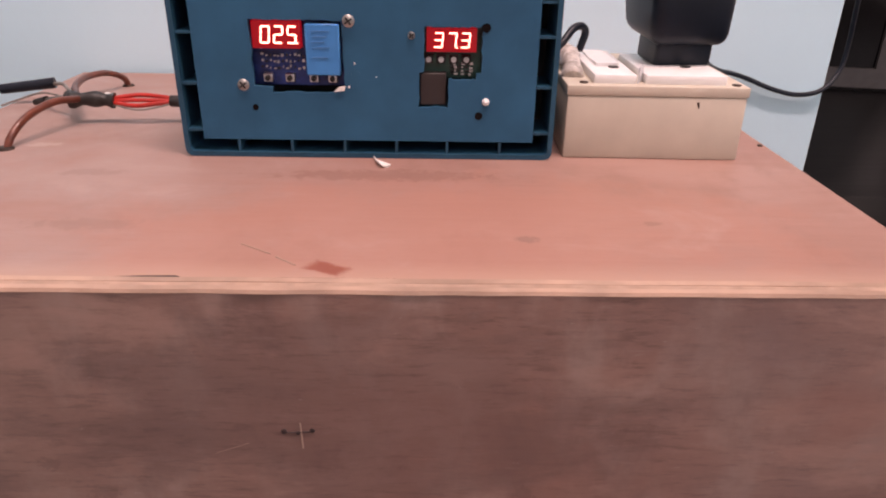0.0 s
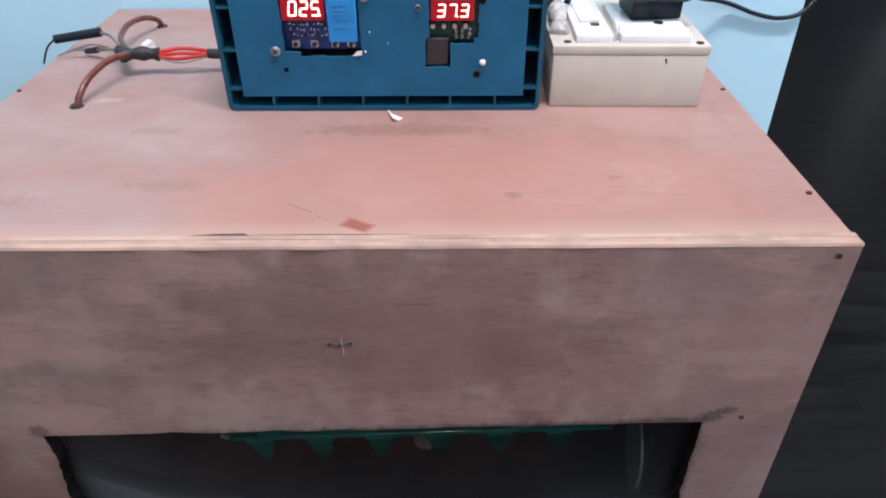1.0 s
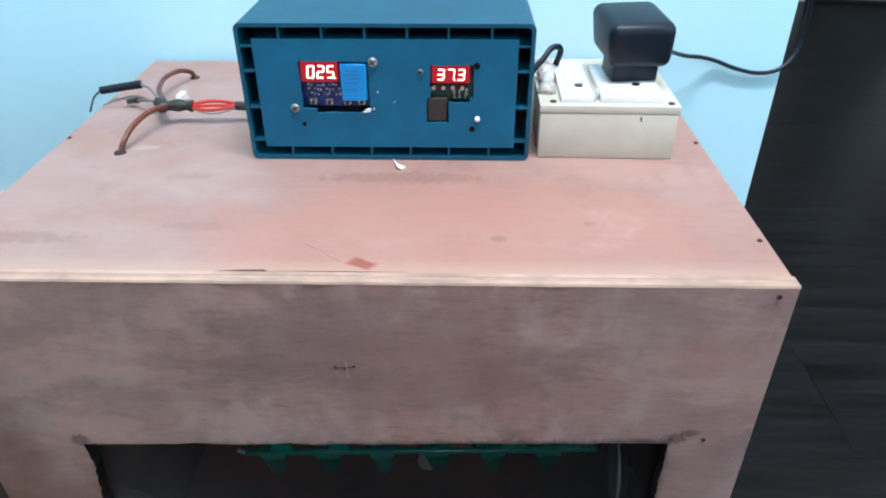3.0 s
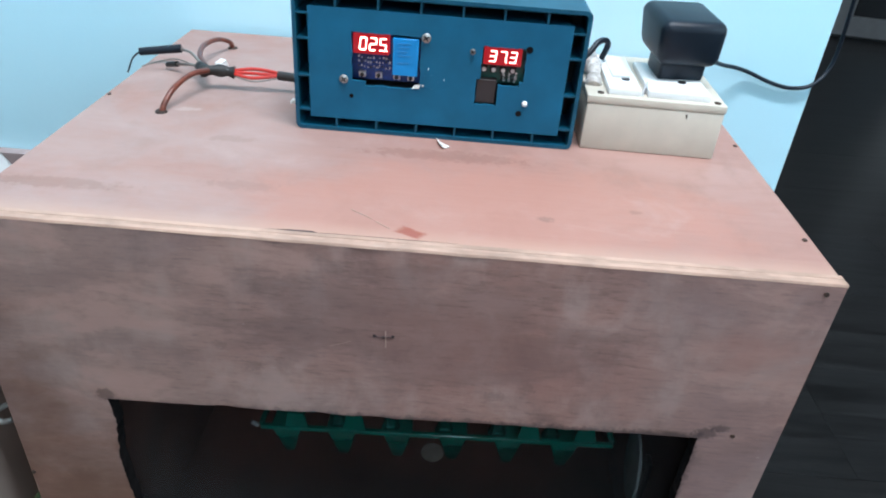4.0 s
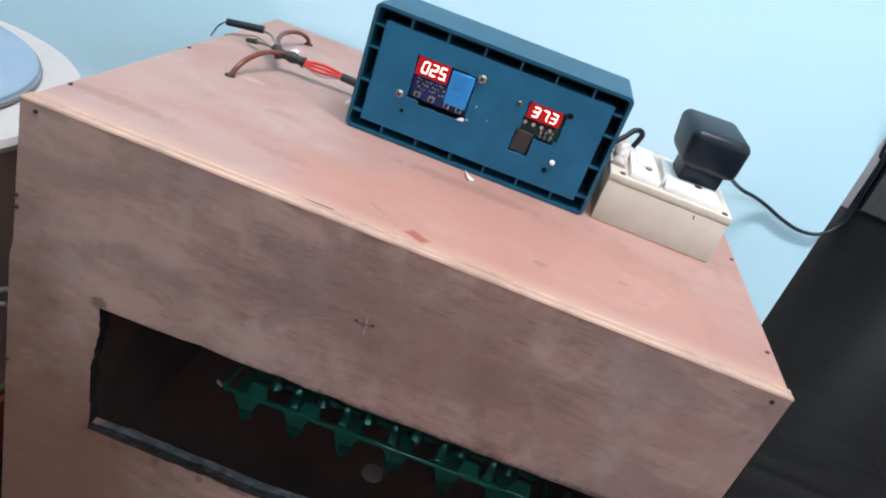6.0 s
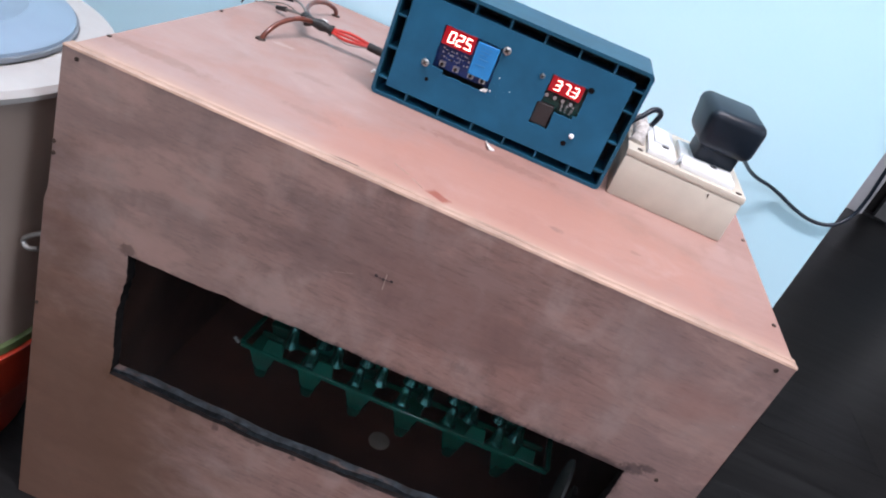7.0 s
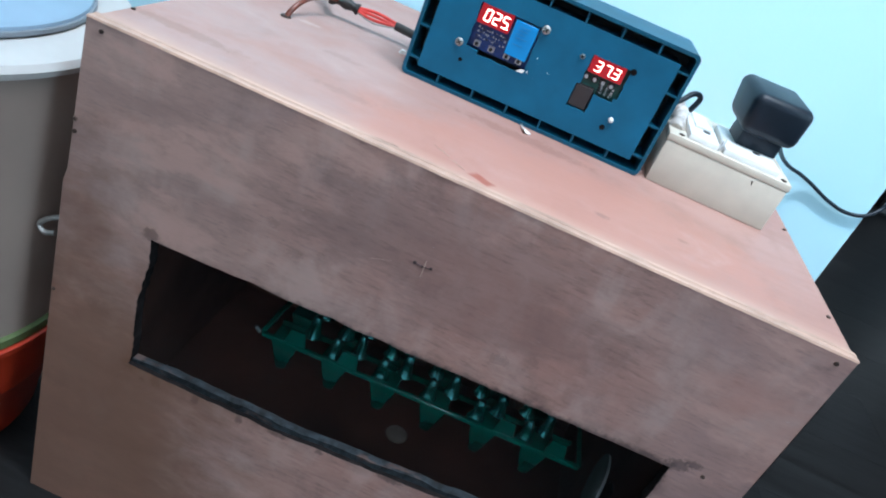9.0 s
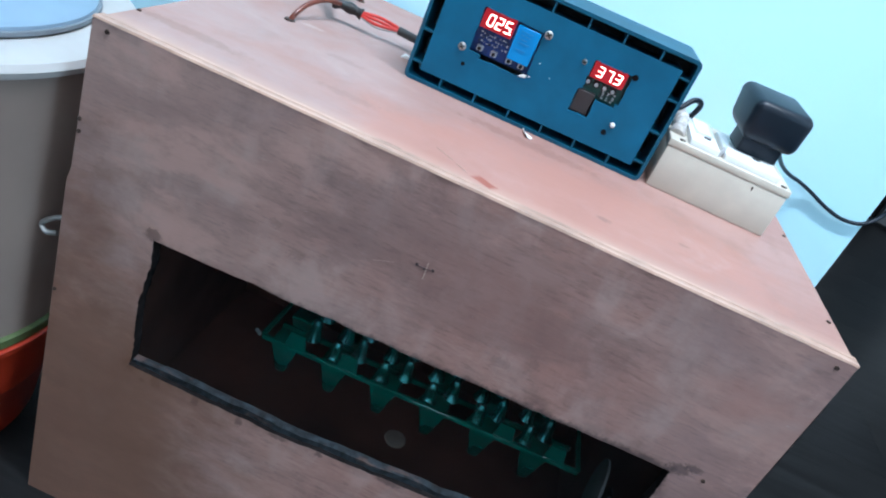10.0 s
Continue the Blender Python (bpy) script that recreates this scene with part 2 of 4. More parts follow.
CREAM_WOOD = plain("cream_wood", (0.57, 0.515, 0.425), 0.6, var=0.05, scale=55, bump=0.15)
TEAL = plain("teal_plastic", (0.004, 0.074, 0.128), 0.45, var=0.12, scale=45, bump=0.06, spec=0.35)
TEAL_PANEL = plain("teal_panel", (0.008, 0.108, 0.200), 0.55, var=0.10, scale=38, bump=0.08, spec=0.25)
SHADED_IN = plain("shaded_inside", (0.012, 0.016, 0.02), 0.7, var=0.2)
PCB_BLUE = plain("blue_circuit_board", (0.010, 0.045, 0.22), 0.35, var=0.3, scale=300)
PCB_GREEN = plain("green_circuit_board", (0.012, 0.07, 0.055), 0.35, var=0.3, scale=300)
RELAY = plain("relay_blue", (0.004, 0.23, 0.56), 0.5, var=0.06)
SOLDER = plain("solder", (0.65, 0.65, 0.66), 0.3, 1.0)
CHIP = plain("black_chip", (0.012, 0.012, 0.013), 0.35)
BROWN_CHIP = plain("brown_block", (0.026, 0.020, 0.020), 0.5)
STEEL = plain("steel", (0.45, 0.45, 0.43), 0.5, 1.0, var=0.2, scale=200)
NAIL = plain("rusty_nail", (0.06, 0.035, 0.025), 0.6, 0.3, var=0.3, scale=300)
WHITE_PL = plain("white_plastic", (0.80, 0.80, 0.79), 0.35, var=0.04)
BLACK_PL = plain("black_plastic", (0.006, 0.012, 0.021), 0.38, var=0.15, scale=90, bump=0.05, spec=0.3)
TAPE = plain("black_tape", (0.02, 0.019, 0.018), 0.5, var=0.25, scale=180, bump=0.4)
RED_WIRE = plain("red_wire", (0.55, 0.035, 0.025), 0.35, var=0.1, scale=120)
SLEEVE = plain("brown_sleeve", (0.16, 0.04, 0.022), 0.3, var=0.3, scale=160)
GREY_WIRE = plain("grey_wire", (0.20, 0.18, 0.16), 0.45)
PAPER = plain("paper", (0.82, 0.80, 0.76), 0.8)
PENCIL = plain("pencil_mark", (0.05, 0.03, 0.03), 0.8, var=0.3, scale=400)
SCRATCH = plain("bare_wood", (0.42, 0.28, 0.22), 0.7)
SEAL = seal_mat()
GREEN_PL = plain("green_plastic", (0.004, 0.12, 0.085), 0.12, var=0.12, scale=60, bump=0.02, spec=1.0)
# the tray's green darkened for the shade inside, its glints tinted cyan
PEG_SHADED_GREEN = plain("shaded_green_plastic", (0.003, 0.064, 0.046), 0.11, var=0.15, scale=60, bump=0.02, spec=1.0)
PEG_SHADED_GREEN.node_tree.nodes["Principled BSDF"].inputs["Specular Tint"].default_value = (0.35, 1.0, 0.98, 1)
PEG_SHADED_GREEN.node_tree.nodes["Principled BSDF"].inputs["IOR"].default_value = 2.1
CAP_PL = plain("pale_cap_plastic", (0.42, 0.33, 0.27), 0.7)
CLEAR_PL = plain("milky_plastic", (0.13, 0.13, 0.13), 0.6)
CREAM_PL = plain("cream_plastic", (0.27, 0.205, 0.172), 0.45, var=0.06, scale=18, bump=0.04)
RIM_PL = plain("white_rim_plastic", (0.43, 0.41, 0.39), 0.45, var=0.05, scale=25)
LID_PL = plain("pale_blue_plastic", (0.21, 0.29, 0.37), 0.3, var=0.06, scale=12)
GASKET = plain("grey_gasket", (0.16, 0.18, 0.20), 0.5)
GREEN_RING = plain("olive_plastic", (0.070, 0.105, 0.035), 0.5)
ORANGE_PL = plain("orange_plastic", (0.40, 0.030, 0.008), 0.4, var=0.12, scale=20)
SILVER = plain("grey_casing", (0.110, 0.115, 0.118), 0.65, var=0.08, scale=40)
JAMB = plain("pale_grey_paint", (0.55, 0.55, 0.57), 0.5, var=0.06, scale=20)
DAYLIGHT = glow("daylight_gap", (0.80, 0.92, 1.0), 3.5, (0.5, 0.5, 0.5))
SCREEN = plain("dark_screen", (0.006, 0.006, 0.007), 0.1, var=0.02, bump=0)
LED = glow("red_digits", (1.0, 0.34, 0.28), 12.0)
LED_FACE = glow("red_display_face", (1.0, 0.015, 0.03), 0.36, (0.10, 0.002, 0.004))
GLASS = glass("window_glass", (0.90, 0.94, 0.95))
WALL, PLANK = wall_paint(), plank_mat()
SKIRT = plain("board_paint", (0.42, 0.33, 0.32), 0.6, var=0.08, scale=20)
ROOM = plain("off_white_paint", (0.68, 0.69, 0.69), 0.8, var=0.04, scale=8)
CEILING = plain("ceiling_paint", (0.80, 0.80, 0.78), 0.8, var=0.04, scale=8)
GROUT = plain("floor_base", (0.010, 0.010, 0.011), 0.7)


# ---- mesh helpers ----
def finish(name, bm, mat, smooth=True):
    me = bpy.data.meshes.new(name)
    bmesh.ops.recalc_face_normals(bm, faces=bm.faces)
    bm.to_mesh(me)
    bm.free()
    for m in mat if isinstance(mat, (list, tuple)) else [mat]:
        me.materials.append(m)
    if smooth:
        me.shade_smooth()
        me.set_sharp_from_angle(angle=radians(40))
    return me


def part(name, bm, mat, parent, label="", m=None):
    ob = new(name, finish(name, bm, mat))
    ob.parent = parent
    if m is not None:
        ob.matrix_basis = m
    return tagged(ob, label)


def thing(name, label, category, m=None, group="", kind=""):
    ob = new(name)
    ob.empty_display_size = 0.02
    if m is not None:
        ob.matrix_basis = m
    return tagged(ob, label, category, group, kind)


def block(x0, x1, y0, y1, z0, z1, bev=0.0, seg=2, bm=None):
    own = bm is None
    bm = bm or bmesh.new()
    r = bmesh.ops.create_cube(bm, size=1.0, matrix=Matrix.Translation(((x0 + x1) / 2, (y0 + y1) / 2, (z0 + z1) / 2)) @ Matrix.Diagonal((x1 - x0, y1 - y0, z1 - z0, 1)))
    if bev:
        es = list({e for v in r["verts"] for e in v.link_edges})
        bmesh.ops.bevel(bm, geom=es, offset=bev, segments=seg, profile=0.5, affect="EDGES")
    return bm


def rod(a, b, r, seg=14, r2=None, bm=None):
    bm = bm or bmesh.new()
    a, b = Vector(a), Vector(b)
    m = Matrix.Translation((a + b) / 2) @ (b - a).to_track_quat("Z", "Y").to_matrix().to_4x4()
    bmesh.ops.create_cone(bm, cap_ends=True, segments=seg, radius1=r, radius2=r if r2 is None else r2, depth=(b - a).length, matrix=m)
    return bm


def smooth_line(pts, n=8):
    """A Catmull-Rom line through the points."""
    p = [Vector(q) for q in pts]
    p = [p[0] * 2 - p[1]] + p + [p[-1] * 2 - p[-2]]
    out = []
    for i in range(1, len(p) - 2):
        for j in range(n):
            t = j / n
            out.append(0.5 * (2 * p[i] + (p[i + 1] - p[i - 1]) * t + (2 * p[i - 1] - 5 * p[i] + 4 * p[i + 1] - p[i + 2]) * t * t
                              + (3 * p[i] - p[i - 1] - 3 * p[i + 1] + p[i + 2]) * t ** 3))
    return out + [p[-2]]


def tube(pts, r, seg=10, n=8, bm=None):
    """A round cord along a smooth line; r may be a function of the way along it."""
    bm = bm or bmesh.new()
    line = smooth_line(pts, n)
    side, rings = None, []
    for i, q in enumerate(line):
        d = (line[min(i + 1, len(line) - 1)] - line[max(i - 1, 0)]).normalized()
        if side is None:
            side = d.orthogonal().normalized()
        side = (side - d * side.dot(d)).normalized()
        up = d.cross(side)
        rr = r(i / (len(line) - 1)) if callable(r) else r
        rings.append([bm.verts.new(q + rr * (math.cos(a) * side + math.sin(a) * up)) for a in (2 * math.pi * k / seg for k in range(seg))])
    for a, b in zip(rings, rings[1:]):
        for k in range(seg):
            bm.faces.new((a[k], a[(k + 1) % seg], b[(k + 1) % seg], b[k]))
    bm.faces.new(rings[0][::-1])
    bm.faces.new(rings[-1])
    return bm


def lathe(profile, seg=72):
    """A turned body from (radius, height) pairs, closed on the axis."""
    bm = bmesh.new()
    rings = [[bm.verts.new((r * math.cos(2 * math.pi * k / seg), r * math.sin(2 * math.pi * k / seg), z)) for k in range(seg)] for r, z in profile]
    for a, b in zip(rings, rings[1:]):
        for k in range(seg):
            bm.faces.new((a[k], a[(k + 1) % seg], b[(k + 1) % seg], b[k]))
    bm.faces.new(rings[0][::-1])
    bm.faces.new(rings[-1])
    return bm


def prism(poly, y0, y1):
    """A polygon in x and z, drawn out along y."""
    bm = bmesh.new()
    a = [bm.verts.new((x, y0, z)) for x, z in poly]
    b = [bm.verts.new((x, y1, z)) for x, z in poly]
    bm.faces.new(a)
    bm.faces.new(b[::-1])
    for i in range(len(poly)):
        j = (i + 1) % len(poly)
        bm.faces.new((a[i], a[j], b[j], b[i]))
    return bm


def round_rect(x0, x1, z0, z1, r, n=5):
    out = []
    for cx, cz, a0 in ((x1 - r, z1 - r, 0), (x0 + r, z1 - r, 90), (x0 + r, z0 + r, 180), (x1 - r, z0 + r, 270)):
        out += [(cx + r * math.cos(radians(a0 + 90 * k / n)), cz + r * math.sin(radians(a0 + 90 * k / n))) for k in range(n + 1)]
    return out


def frame_ring(outer, inner, y0, y1):
    """A flat ring between two loops of equally many (x, z) points, with thickness."""
    bm = bmesh.new()
    n = len(outer)
    o0, i0, o1, i1 = ([bm.verts.new((x, y, z)) for x, z in loop] for loop, y in ((outer, y0), (inner, y0), (outer, y1), (inner, y1)))
    for k in range(n):
        j = (k + 1) % n
        for a, b in ((o0, i0), (i0, i1), (i1, o1), (o1, o0)):
            bm.faces.new((a[k], a[j], b[j], b[k]))
    return bm


def holed_plate(x0, x1, z0, z1, holes, y0, y1, jag=0.0):
    """A plate with rectangular cut-outs, whose edges may be a little ragged."""
    xs, zs = {x0, x1}, {z0, z1}
    for a, b, c, d in holes:
        xs |= {a, b}
        zs |= {c, d}
        if jag:
            xs |= {a + (b - a) * k / 6 for k in range(1, 6)}
            zs |= {c + (d - c) * k / 4 for k in range(1, 4)}
    edge_x, edge_z = {x0, x1} | {q for h in holes for q in h[:2]}, {z0, z1} | {q for h in holes for q in h[2:]}
    xs = sorted(x for x in xs if x in edge_x or min(abs(x - q) for q in edge_x) > 0.002)
    zs = sorted(z for z in zs if z in edge_z or min(abs(z - q) for q in edge_z) > 0.002)
    rnd = random.Random(5)
    bm = bmesh.new()

    def inside(x, z):
        return any(a < x < b and c < z < d for a, b, c, d in holes)

    off = {}
    for i, x in enumerate(xs):
        for j, z in enumerate(zs):
            near = any(a <= x <= b and c <= z <= d for a, b, c, d in holes)
            off[i, j] = (rnd.uniform(-jag, jag), rnd.uniform(-jag, jag)) if near else (0, 0)
    v = {(i, j, s): bm.verts.new((x + off[i, j][0], y, z + off[i, j][1])) for i, x in enumerate(xs) for j, z in enumerate(zs) for s, y in ((0, y0), (1, y1))}
    full = {(i, j): not inside((xs[i] + xs[i + 1]) / 2, (zs[j] + zs[j + 1]) / 2) for i in range(len(xs) - 1) for j in range(len(zs) - 1)}
    for (i, j), f in full.items():
        if not f:
            continue
        for s in (0, 1):
            bm.faces.new((v[i, j, s], v[i + 1, j, s], v[i + 1, j + 1, s], v[i, j + 1, s]))
        for di, dj, a, b in ((-1, 0, (i, j), (i, j + 1)), (1, 0, (i + 1, j), (i + 1, j + 1)), (0, -1, (i, j), (i + 1, j)), (0, 1, (i, j + 1), (i + 1, j + 1))):
            if not full.get((i + di, j + dj), False):
                bm.faces.new((v[(*a, 0)], v[(*b, 0)], v[(*b, 1)], v[(*a, 1)]))
    bmesh.ops.delete(bm, geom=[q for q in bm.verts if not q.link_faces], context="VERTS")
    return bm


# ---- the room ----
X0, X1, Y0, Y1, Y2, HIGH = -1.45, 1.95, -1.75, 0.352, 2.45, 2.5
END = 0.3475  # where the wall behind the box stops


def shell(name, x0, x1, y0, y1, z0, z1, mat, label, category):
    ob = new(name, finish(name, block(x0, x1, y0, y1, z0, z1), mat))
    return tagged(ob, label, category, kind="structure")


shell("wall_north", X0, END, Y1, Y1 + 0.1, -0.1, HIGH, WALL, "smooth wall painted pale sky blue, ending at a corner", "wall")
shell("wall_south", X0 - 0.1, X1 + 0.1, Y0 - 0.1, Y0, -0.1, HIGH, ROOM, "plain wall painted off-white", "wall")
shell("wall_west", X0 - 0.1, X0, Y0, Y2, -0.1, HIGH, ROOM, "plain side wall painted off-white", "wall")
shell("wall_east", X1, X1 + 0.1, Y0, Y2, -0.1, HIGH, ROOM, "plain side wall painted off-white", "wall")
shell("wall_far", X0 - 0.1, X1 + 0.1, Y2, Y2 + 0.1, -0.1, HIGH, ROOM, "plain far wall painted off-white", "wall")
shell("ceiling", X0 - 0.1, X1 + 0.1, Y0 - 0.1, Y2 + 0.1, HIGH, HIGH + 0.1, CEILING, "flat white painted ceiling", "ceiling")
shell("baseboard", X0, -0.30, Y1 - 0.012, Y1 - 0.0005, 0.0005, 0.248, SKIRT, "greyish-pink dado along the foot of the wall", "baseboard")
floor = shell("floor", X0, X1, Y0, Y2, -0.08, -0.006, GROUT, "dark glossy wood-look plank floor", "floor")

# ---- the incubator box ----
W, D, H = 0.2215, 0.345, 0.386
incubator = thing("incubator_box", "worn pinkish plywood incubator box with a glazed front window", "incubator")


def window_loop(n=180):
    """The rough hand-sawn opening, as a loop that starts at the middle of the right edge."""
    rnd = random.Random(11)
    zt = lambda x: 0.2725 + 0.0225 * x
    zb = lambda x: 0.1655 + 0.075 * max(0.0, x + 0.05)
    xl, xr = -0.1635, 0.1765
    pts = []
    for k in range(n):
        a = 4.0 * k / n
        e, t = int(a), a - int(a)
        if e == 0:
            x, z = xr - (xr - xl) * t, None
            pts.append((x, zt(x), 0, 1))
        elif e == 1:
            pts.append((xl + 0.0015 * math.sin(t * 9), zt(xl) + (zb(xl) - zt(xl)) * t, 1, 0))
        elif e == 2:
            x = xl + (xr - xl) * t
            pts.append((x, zb(x), 0, 1))
        else:
            pts.append((xr - 0.004 * t + 0.004 * t, zb(xr) + (zt(xr) - zb(xr)) * t, 1, 0))
    out = []
    for i, (x, z, sx, sz) in enumerate(pts):
        q = (i % (len(pts) // 4)) / (len(pts) // 4)
        j = (noise.noise((x * 60, z * 60, 2.0)) * 0.0012 + rnd.uniform(-0.0005, 0.0005)) * min(1, 6 * q, 6 * (1 - q))
        out.append((x + sx * j, z + sz * j))
    return out


def box_loop(loop, x0, x1, z0, z1):
    """Each point of the loop pushed out to the sheet's own border."""
    n = len(loop)
    out = []
    for k in range(n):
        a = 4.0 * k / n
        e, t = int(a), a - int(a)
        z = z1 + (z0 - z1) * t
        xl = x0 - (0.014 * (z1 - z) if z > 0.287 else 0.0034)
        out.append(((x1 + (x0 - x1) * t, z1), (xl, z), (x0 - 0.0034 + (x1 - x0 + 0.0034) * t, z0), (x1, z0 + (z1 - z0) * t))[e])
    return out


loop = window_loop()
bm = frame_ring(box_loop(loop, -W, W, 0.0, H + 0.0002), loop, 0.0, 0.009)
for k, f in enumerate(bm.faces):
    f.material_index = int(k % 4 == 1)
part("front_panel", bm, (PLY_FRONT, BURNT_SHADE), incubator, "worn plywood front with a rough sawn window")
part("top_panel", block(-W - 0.0005, W + 0.0005, 0.0092, D, H - 0.006, H, 0.0005, 1), PLY_TOP, incubator, "stained pinkish plywood top")
part("left_panel", block(-W, -W + 0.009, 0.0095, D - 0.009, 0.0, H - 0.0065, 0.0008, 1), PLY_SIDE, incubator)
part("right_panel", block(W - 0.009, W, 0.0095, D - 0.009, 0.0, H - 0.0065, 0.0008, 1), PLY_SIDE, incubator)
part("back_panel", block(-W, W, D - 0.0085, D, 0.0, H - 0.0065), PLY_SIDE, incubator)
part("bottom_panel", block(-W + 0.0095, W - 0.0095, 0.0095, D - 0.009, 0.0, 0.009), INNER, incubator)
# the layered upper edge of the front sheet, level with the top
for y0, y1, z1, mat in ((-0.0002, 0.0031, H + 0.0014, PLY_EDGE), (0.00315, 0.0058, H + 0.0012, PLY_CORE), (0.00585, 0.0089, H + 0.0013, PLY_EDGE)):
    bm = block(-W - 0.0003, W + 0.0003, y0, y1, H + 0.00025, z1)
    bmesh.ops.subdivide_edges(bm, edges=[e for e in bm.edges if abs(e.verts[0].co.x - e.verts[1].co.x) > 0.1], cuts=80)
    for v in bm.verts:
        if v.co.z > H + 0.0008:
            v.co.z += 0.00018 * noise.noise((v.co.x * 30, y0 * 900, 5))
        if y0 < 0 and v.co.y < 0.001:
            v.co.y += 0.0005 * noise.noise((v.co.x * 45, 0, 0)) + (0.0006 if v.co.z > H + 0.0008 else 0)
    part("edge_ply", bm, mat, incubator, "pale splintered plywood edge")
# the split behind it, and a pale scratch
part("crack", prism([(-0.067, 0.0), (-0.055, 0.0013), (-0.043, 0.0016), (-0.040, 0.0)], 0.0, 0.0003), PENCIL, incubator, "dark split in the veneer", Matrix.Translation((0, 0.0108, H + 0.0001)) @ Matrix.Rotation(radians(-90), 4, "X"))
part("crack", prism([(-0.040, 0.0), (-0.01, 0.00025), (0.03, 0.0), (-0.01, -0.0002)], 0.0, 0.0003), BURNT_SHADE, incubator, "", Matrix.Translation((0, 0.0112, H + 0.0001)) @ Matrix.Rotation(radians(-90), 4, "X"))
for a, b in (((-0.0275, 0.0375), (-0.0155, 0.0295)), ((-0.0130, 0.0270), (-0.0050, 0.0205))):
    part("scratch", rod((*a, H), (*b, H), 0.0004, 6), SCRATCH, incubator)
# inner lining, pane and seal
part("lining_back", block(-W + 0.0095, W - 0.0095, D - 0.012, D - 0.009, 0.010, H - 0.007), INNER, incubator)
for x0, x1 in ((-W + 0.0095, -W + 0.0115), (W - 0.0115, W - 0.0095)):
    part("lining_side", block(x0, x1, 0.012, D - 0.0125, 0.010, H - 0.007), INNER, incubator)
pane = part("window_pane", block(-0.186, 0.196, 0.0095, 0.0125, 0.148, 0.300), GLASS, incubator, "clear glass pane behind the cut-out")
pane.visible_shadow = False
bm = block(-0.1632, 0.1762, 0.0034, 0.0094, -0.003, 0.0045)
bmesh.ops.subdivide_edges(bm, edges=[e for e in bm.edges if abs(e.verts[0].co.x - e.verts[1].co.x) > 0.1], cuts=90)
for v in bm.verts:
    q = v.co.x
    v.co.z += 0.1655 + 0.075 * max(0.0, q + 0.05) + ((0.0016 * noise.noise((q * 70, 0, 3)) + 0.0022 * noise.noise((q * 22, 5, 3))) if v.co.z > 0 else 0)
    if v.co.y < 0.006:
        v.co.y += 0.0012 * noise.noise((q * 31, 4, 1)) + 0.0006 * noise.noise((q * 160, 4, 1))
part("seal", bm, SEAL, incubator, "grey-blue smeared silicone bead")


def nail(x, y, z, axis, r=0.0017):
    b = Vector((x, y, z))
    d = Vector((0, -0.0006, 0)) if axis == "y" else Vector((0, 0, 0.0006)) if axis == "z" else Vector((-0.0006, 0, 0))
    part("nail_head", rod(b - d, b + d, r, 10, r * 0.8), NAIL, incubator)


for x, z in ((0.2127, 0.3813), (-0.2120, 0.3815), (-0.2215, 0.3252), (-0.2210, 0.3174), (-0.2235, 0.199), (0.1955, 0.2804), (0.203, 0.19)):
    nail(x, -0.0002, z, "y", 0.0015)
for x, y in ((0.2175, 0.044), (0.2185, 0.170), (-0.2190, 0.173), (-0.2195, 0.038), (0.0, 0.339)):
    nail(x, y, H + 0.0002, "z", 0.0016)
# pencilled cross and scribble on the front
for a, b, mat in (((-0.0035, 0.3355), (-0.0032, 0.3245), SCRATCH), ((-0.010, 0.3312), (0.001, 0.3318), PENCIL)):
    part("mark", rod((a[0], 0.0, a[1]), (b[0], 0.0, b[1]), 0.00032, 6), mat, incubator)
for x, z, r in ((-0.0092, 0.3318, 0.0014), (-0.0045, 0.3312, 0.0010), (0.0005, 0.3322, 0.0012)):
    part("mark", rod((x, 0.0004, z), (x, -0.0003, z), r, 9, r * 0.7), PENCIL, incubator)
part("scratch", rod((-0.034, 0.00015, 0.322), (-0.022, 0.00015, 0.3265), 0.00022, 5), SCRATCH, incubator)
# thin dark strip added where the joint's shadow line runs
part("gap", block(W + 0.0001, W + 0.0013, 0.0012, 0.0085, 0.288, 0.358), BURNT_SHADE, incubator, "dark strip standing in for the shadow gap beside the front sheet")
# wire hook on the left side
hook = [(-W + 0.0005, 0.016, 0.2460), (-W - 0.012, 0.013, 0.2445), (-W - 0.0200, 0.011, 0.2400), (-W - 0.0235, 0.010, 0.2350), (-W - 0.0190, 0.009, 0.2318), (-W - 0.0120, 0.010, 0.2335)]
part("hook", tube(hook, 0.0018, 8, 6), STEEL, incubator, "bent bright steel wire hook")

# ---- egg tray inside ----
tray = thing("egg_tray", "green plastic egg tray with hollow pegs, tilted inside the incubator", "egg tray", pose(-0.103, 0.0800, 0.1705, -4.5, -2.1, 0))
PITCH, NX, NY = 0.0428, 6, 5
LX, LY = PITCH * NX + 0.006, PITCH * NY + 0.004
for x0, x1, y0, y1 in ((0, LX, -0.002, 0.002), (0, LX, LY - 0.002, LY + 0.002), (-0.002, 0.002, 0.0022, LY - 0.0022), (LX - 0.002, LX + 0.002, 0.0022, LY - 0.0022)):
    part("rim", block(x0, x1, y0, y1, -0.0018, 0.0018, 0.0006, 1), GREEN_PL, tray)
for i in range(NY - 1):
    part("cross_bar", block(0.0022, LX - 0.0022, PITCH * (i + 1) - 0.0012, PITCH * (i + 1) + 0.0012, -0.014, -0.010), GREEN_PL, tray)
bm = bmesh.new()
bmesh.ops.create_cone(bm, cap_ends=True, segments=4, radius1=0.0052, radius2=0.0165, depth=0.031, matrix=Matrix.Translation((0, 0, -0.0165)) @ Matrix.Rotation(radians(45), 4, "Z"))
bmesh.ops.bevel(bm, geom=list(bm.edges), offset=0.0012, segments=1, affect="EDGES")
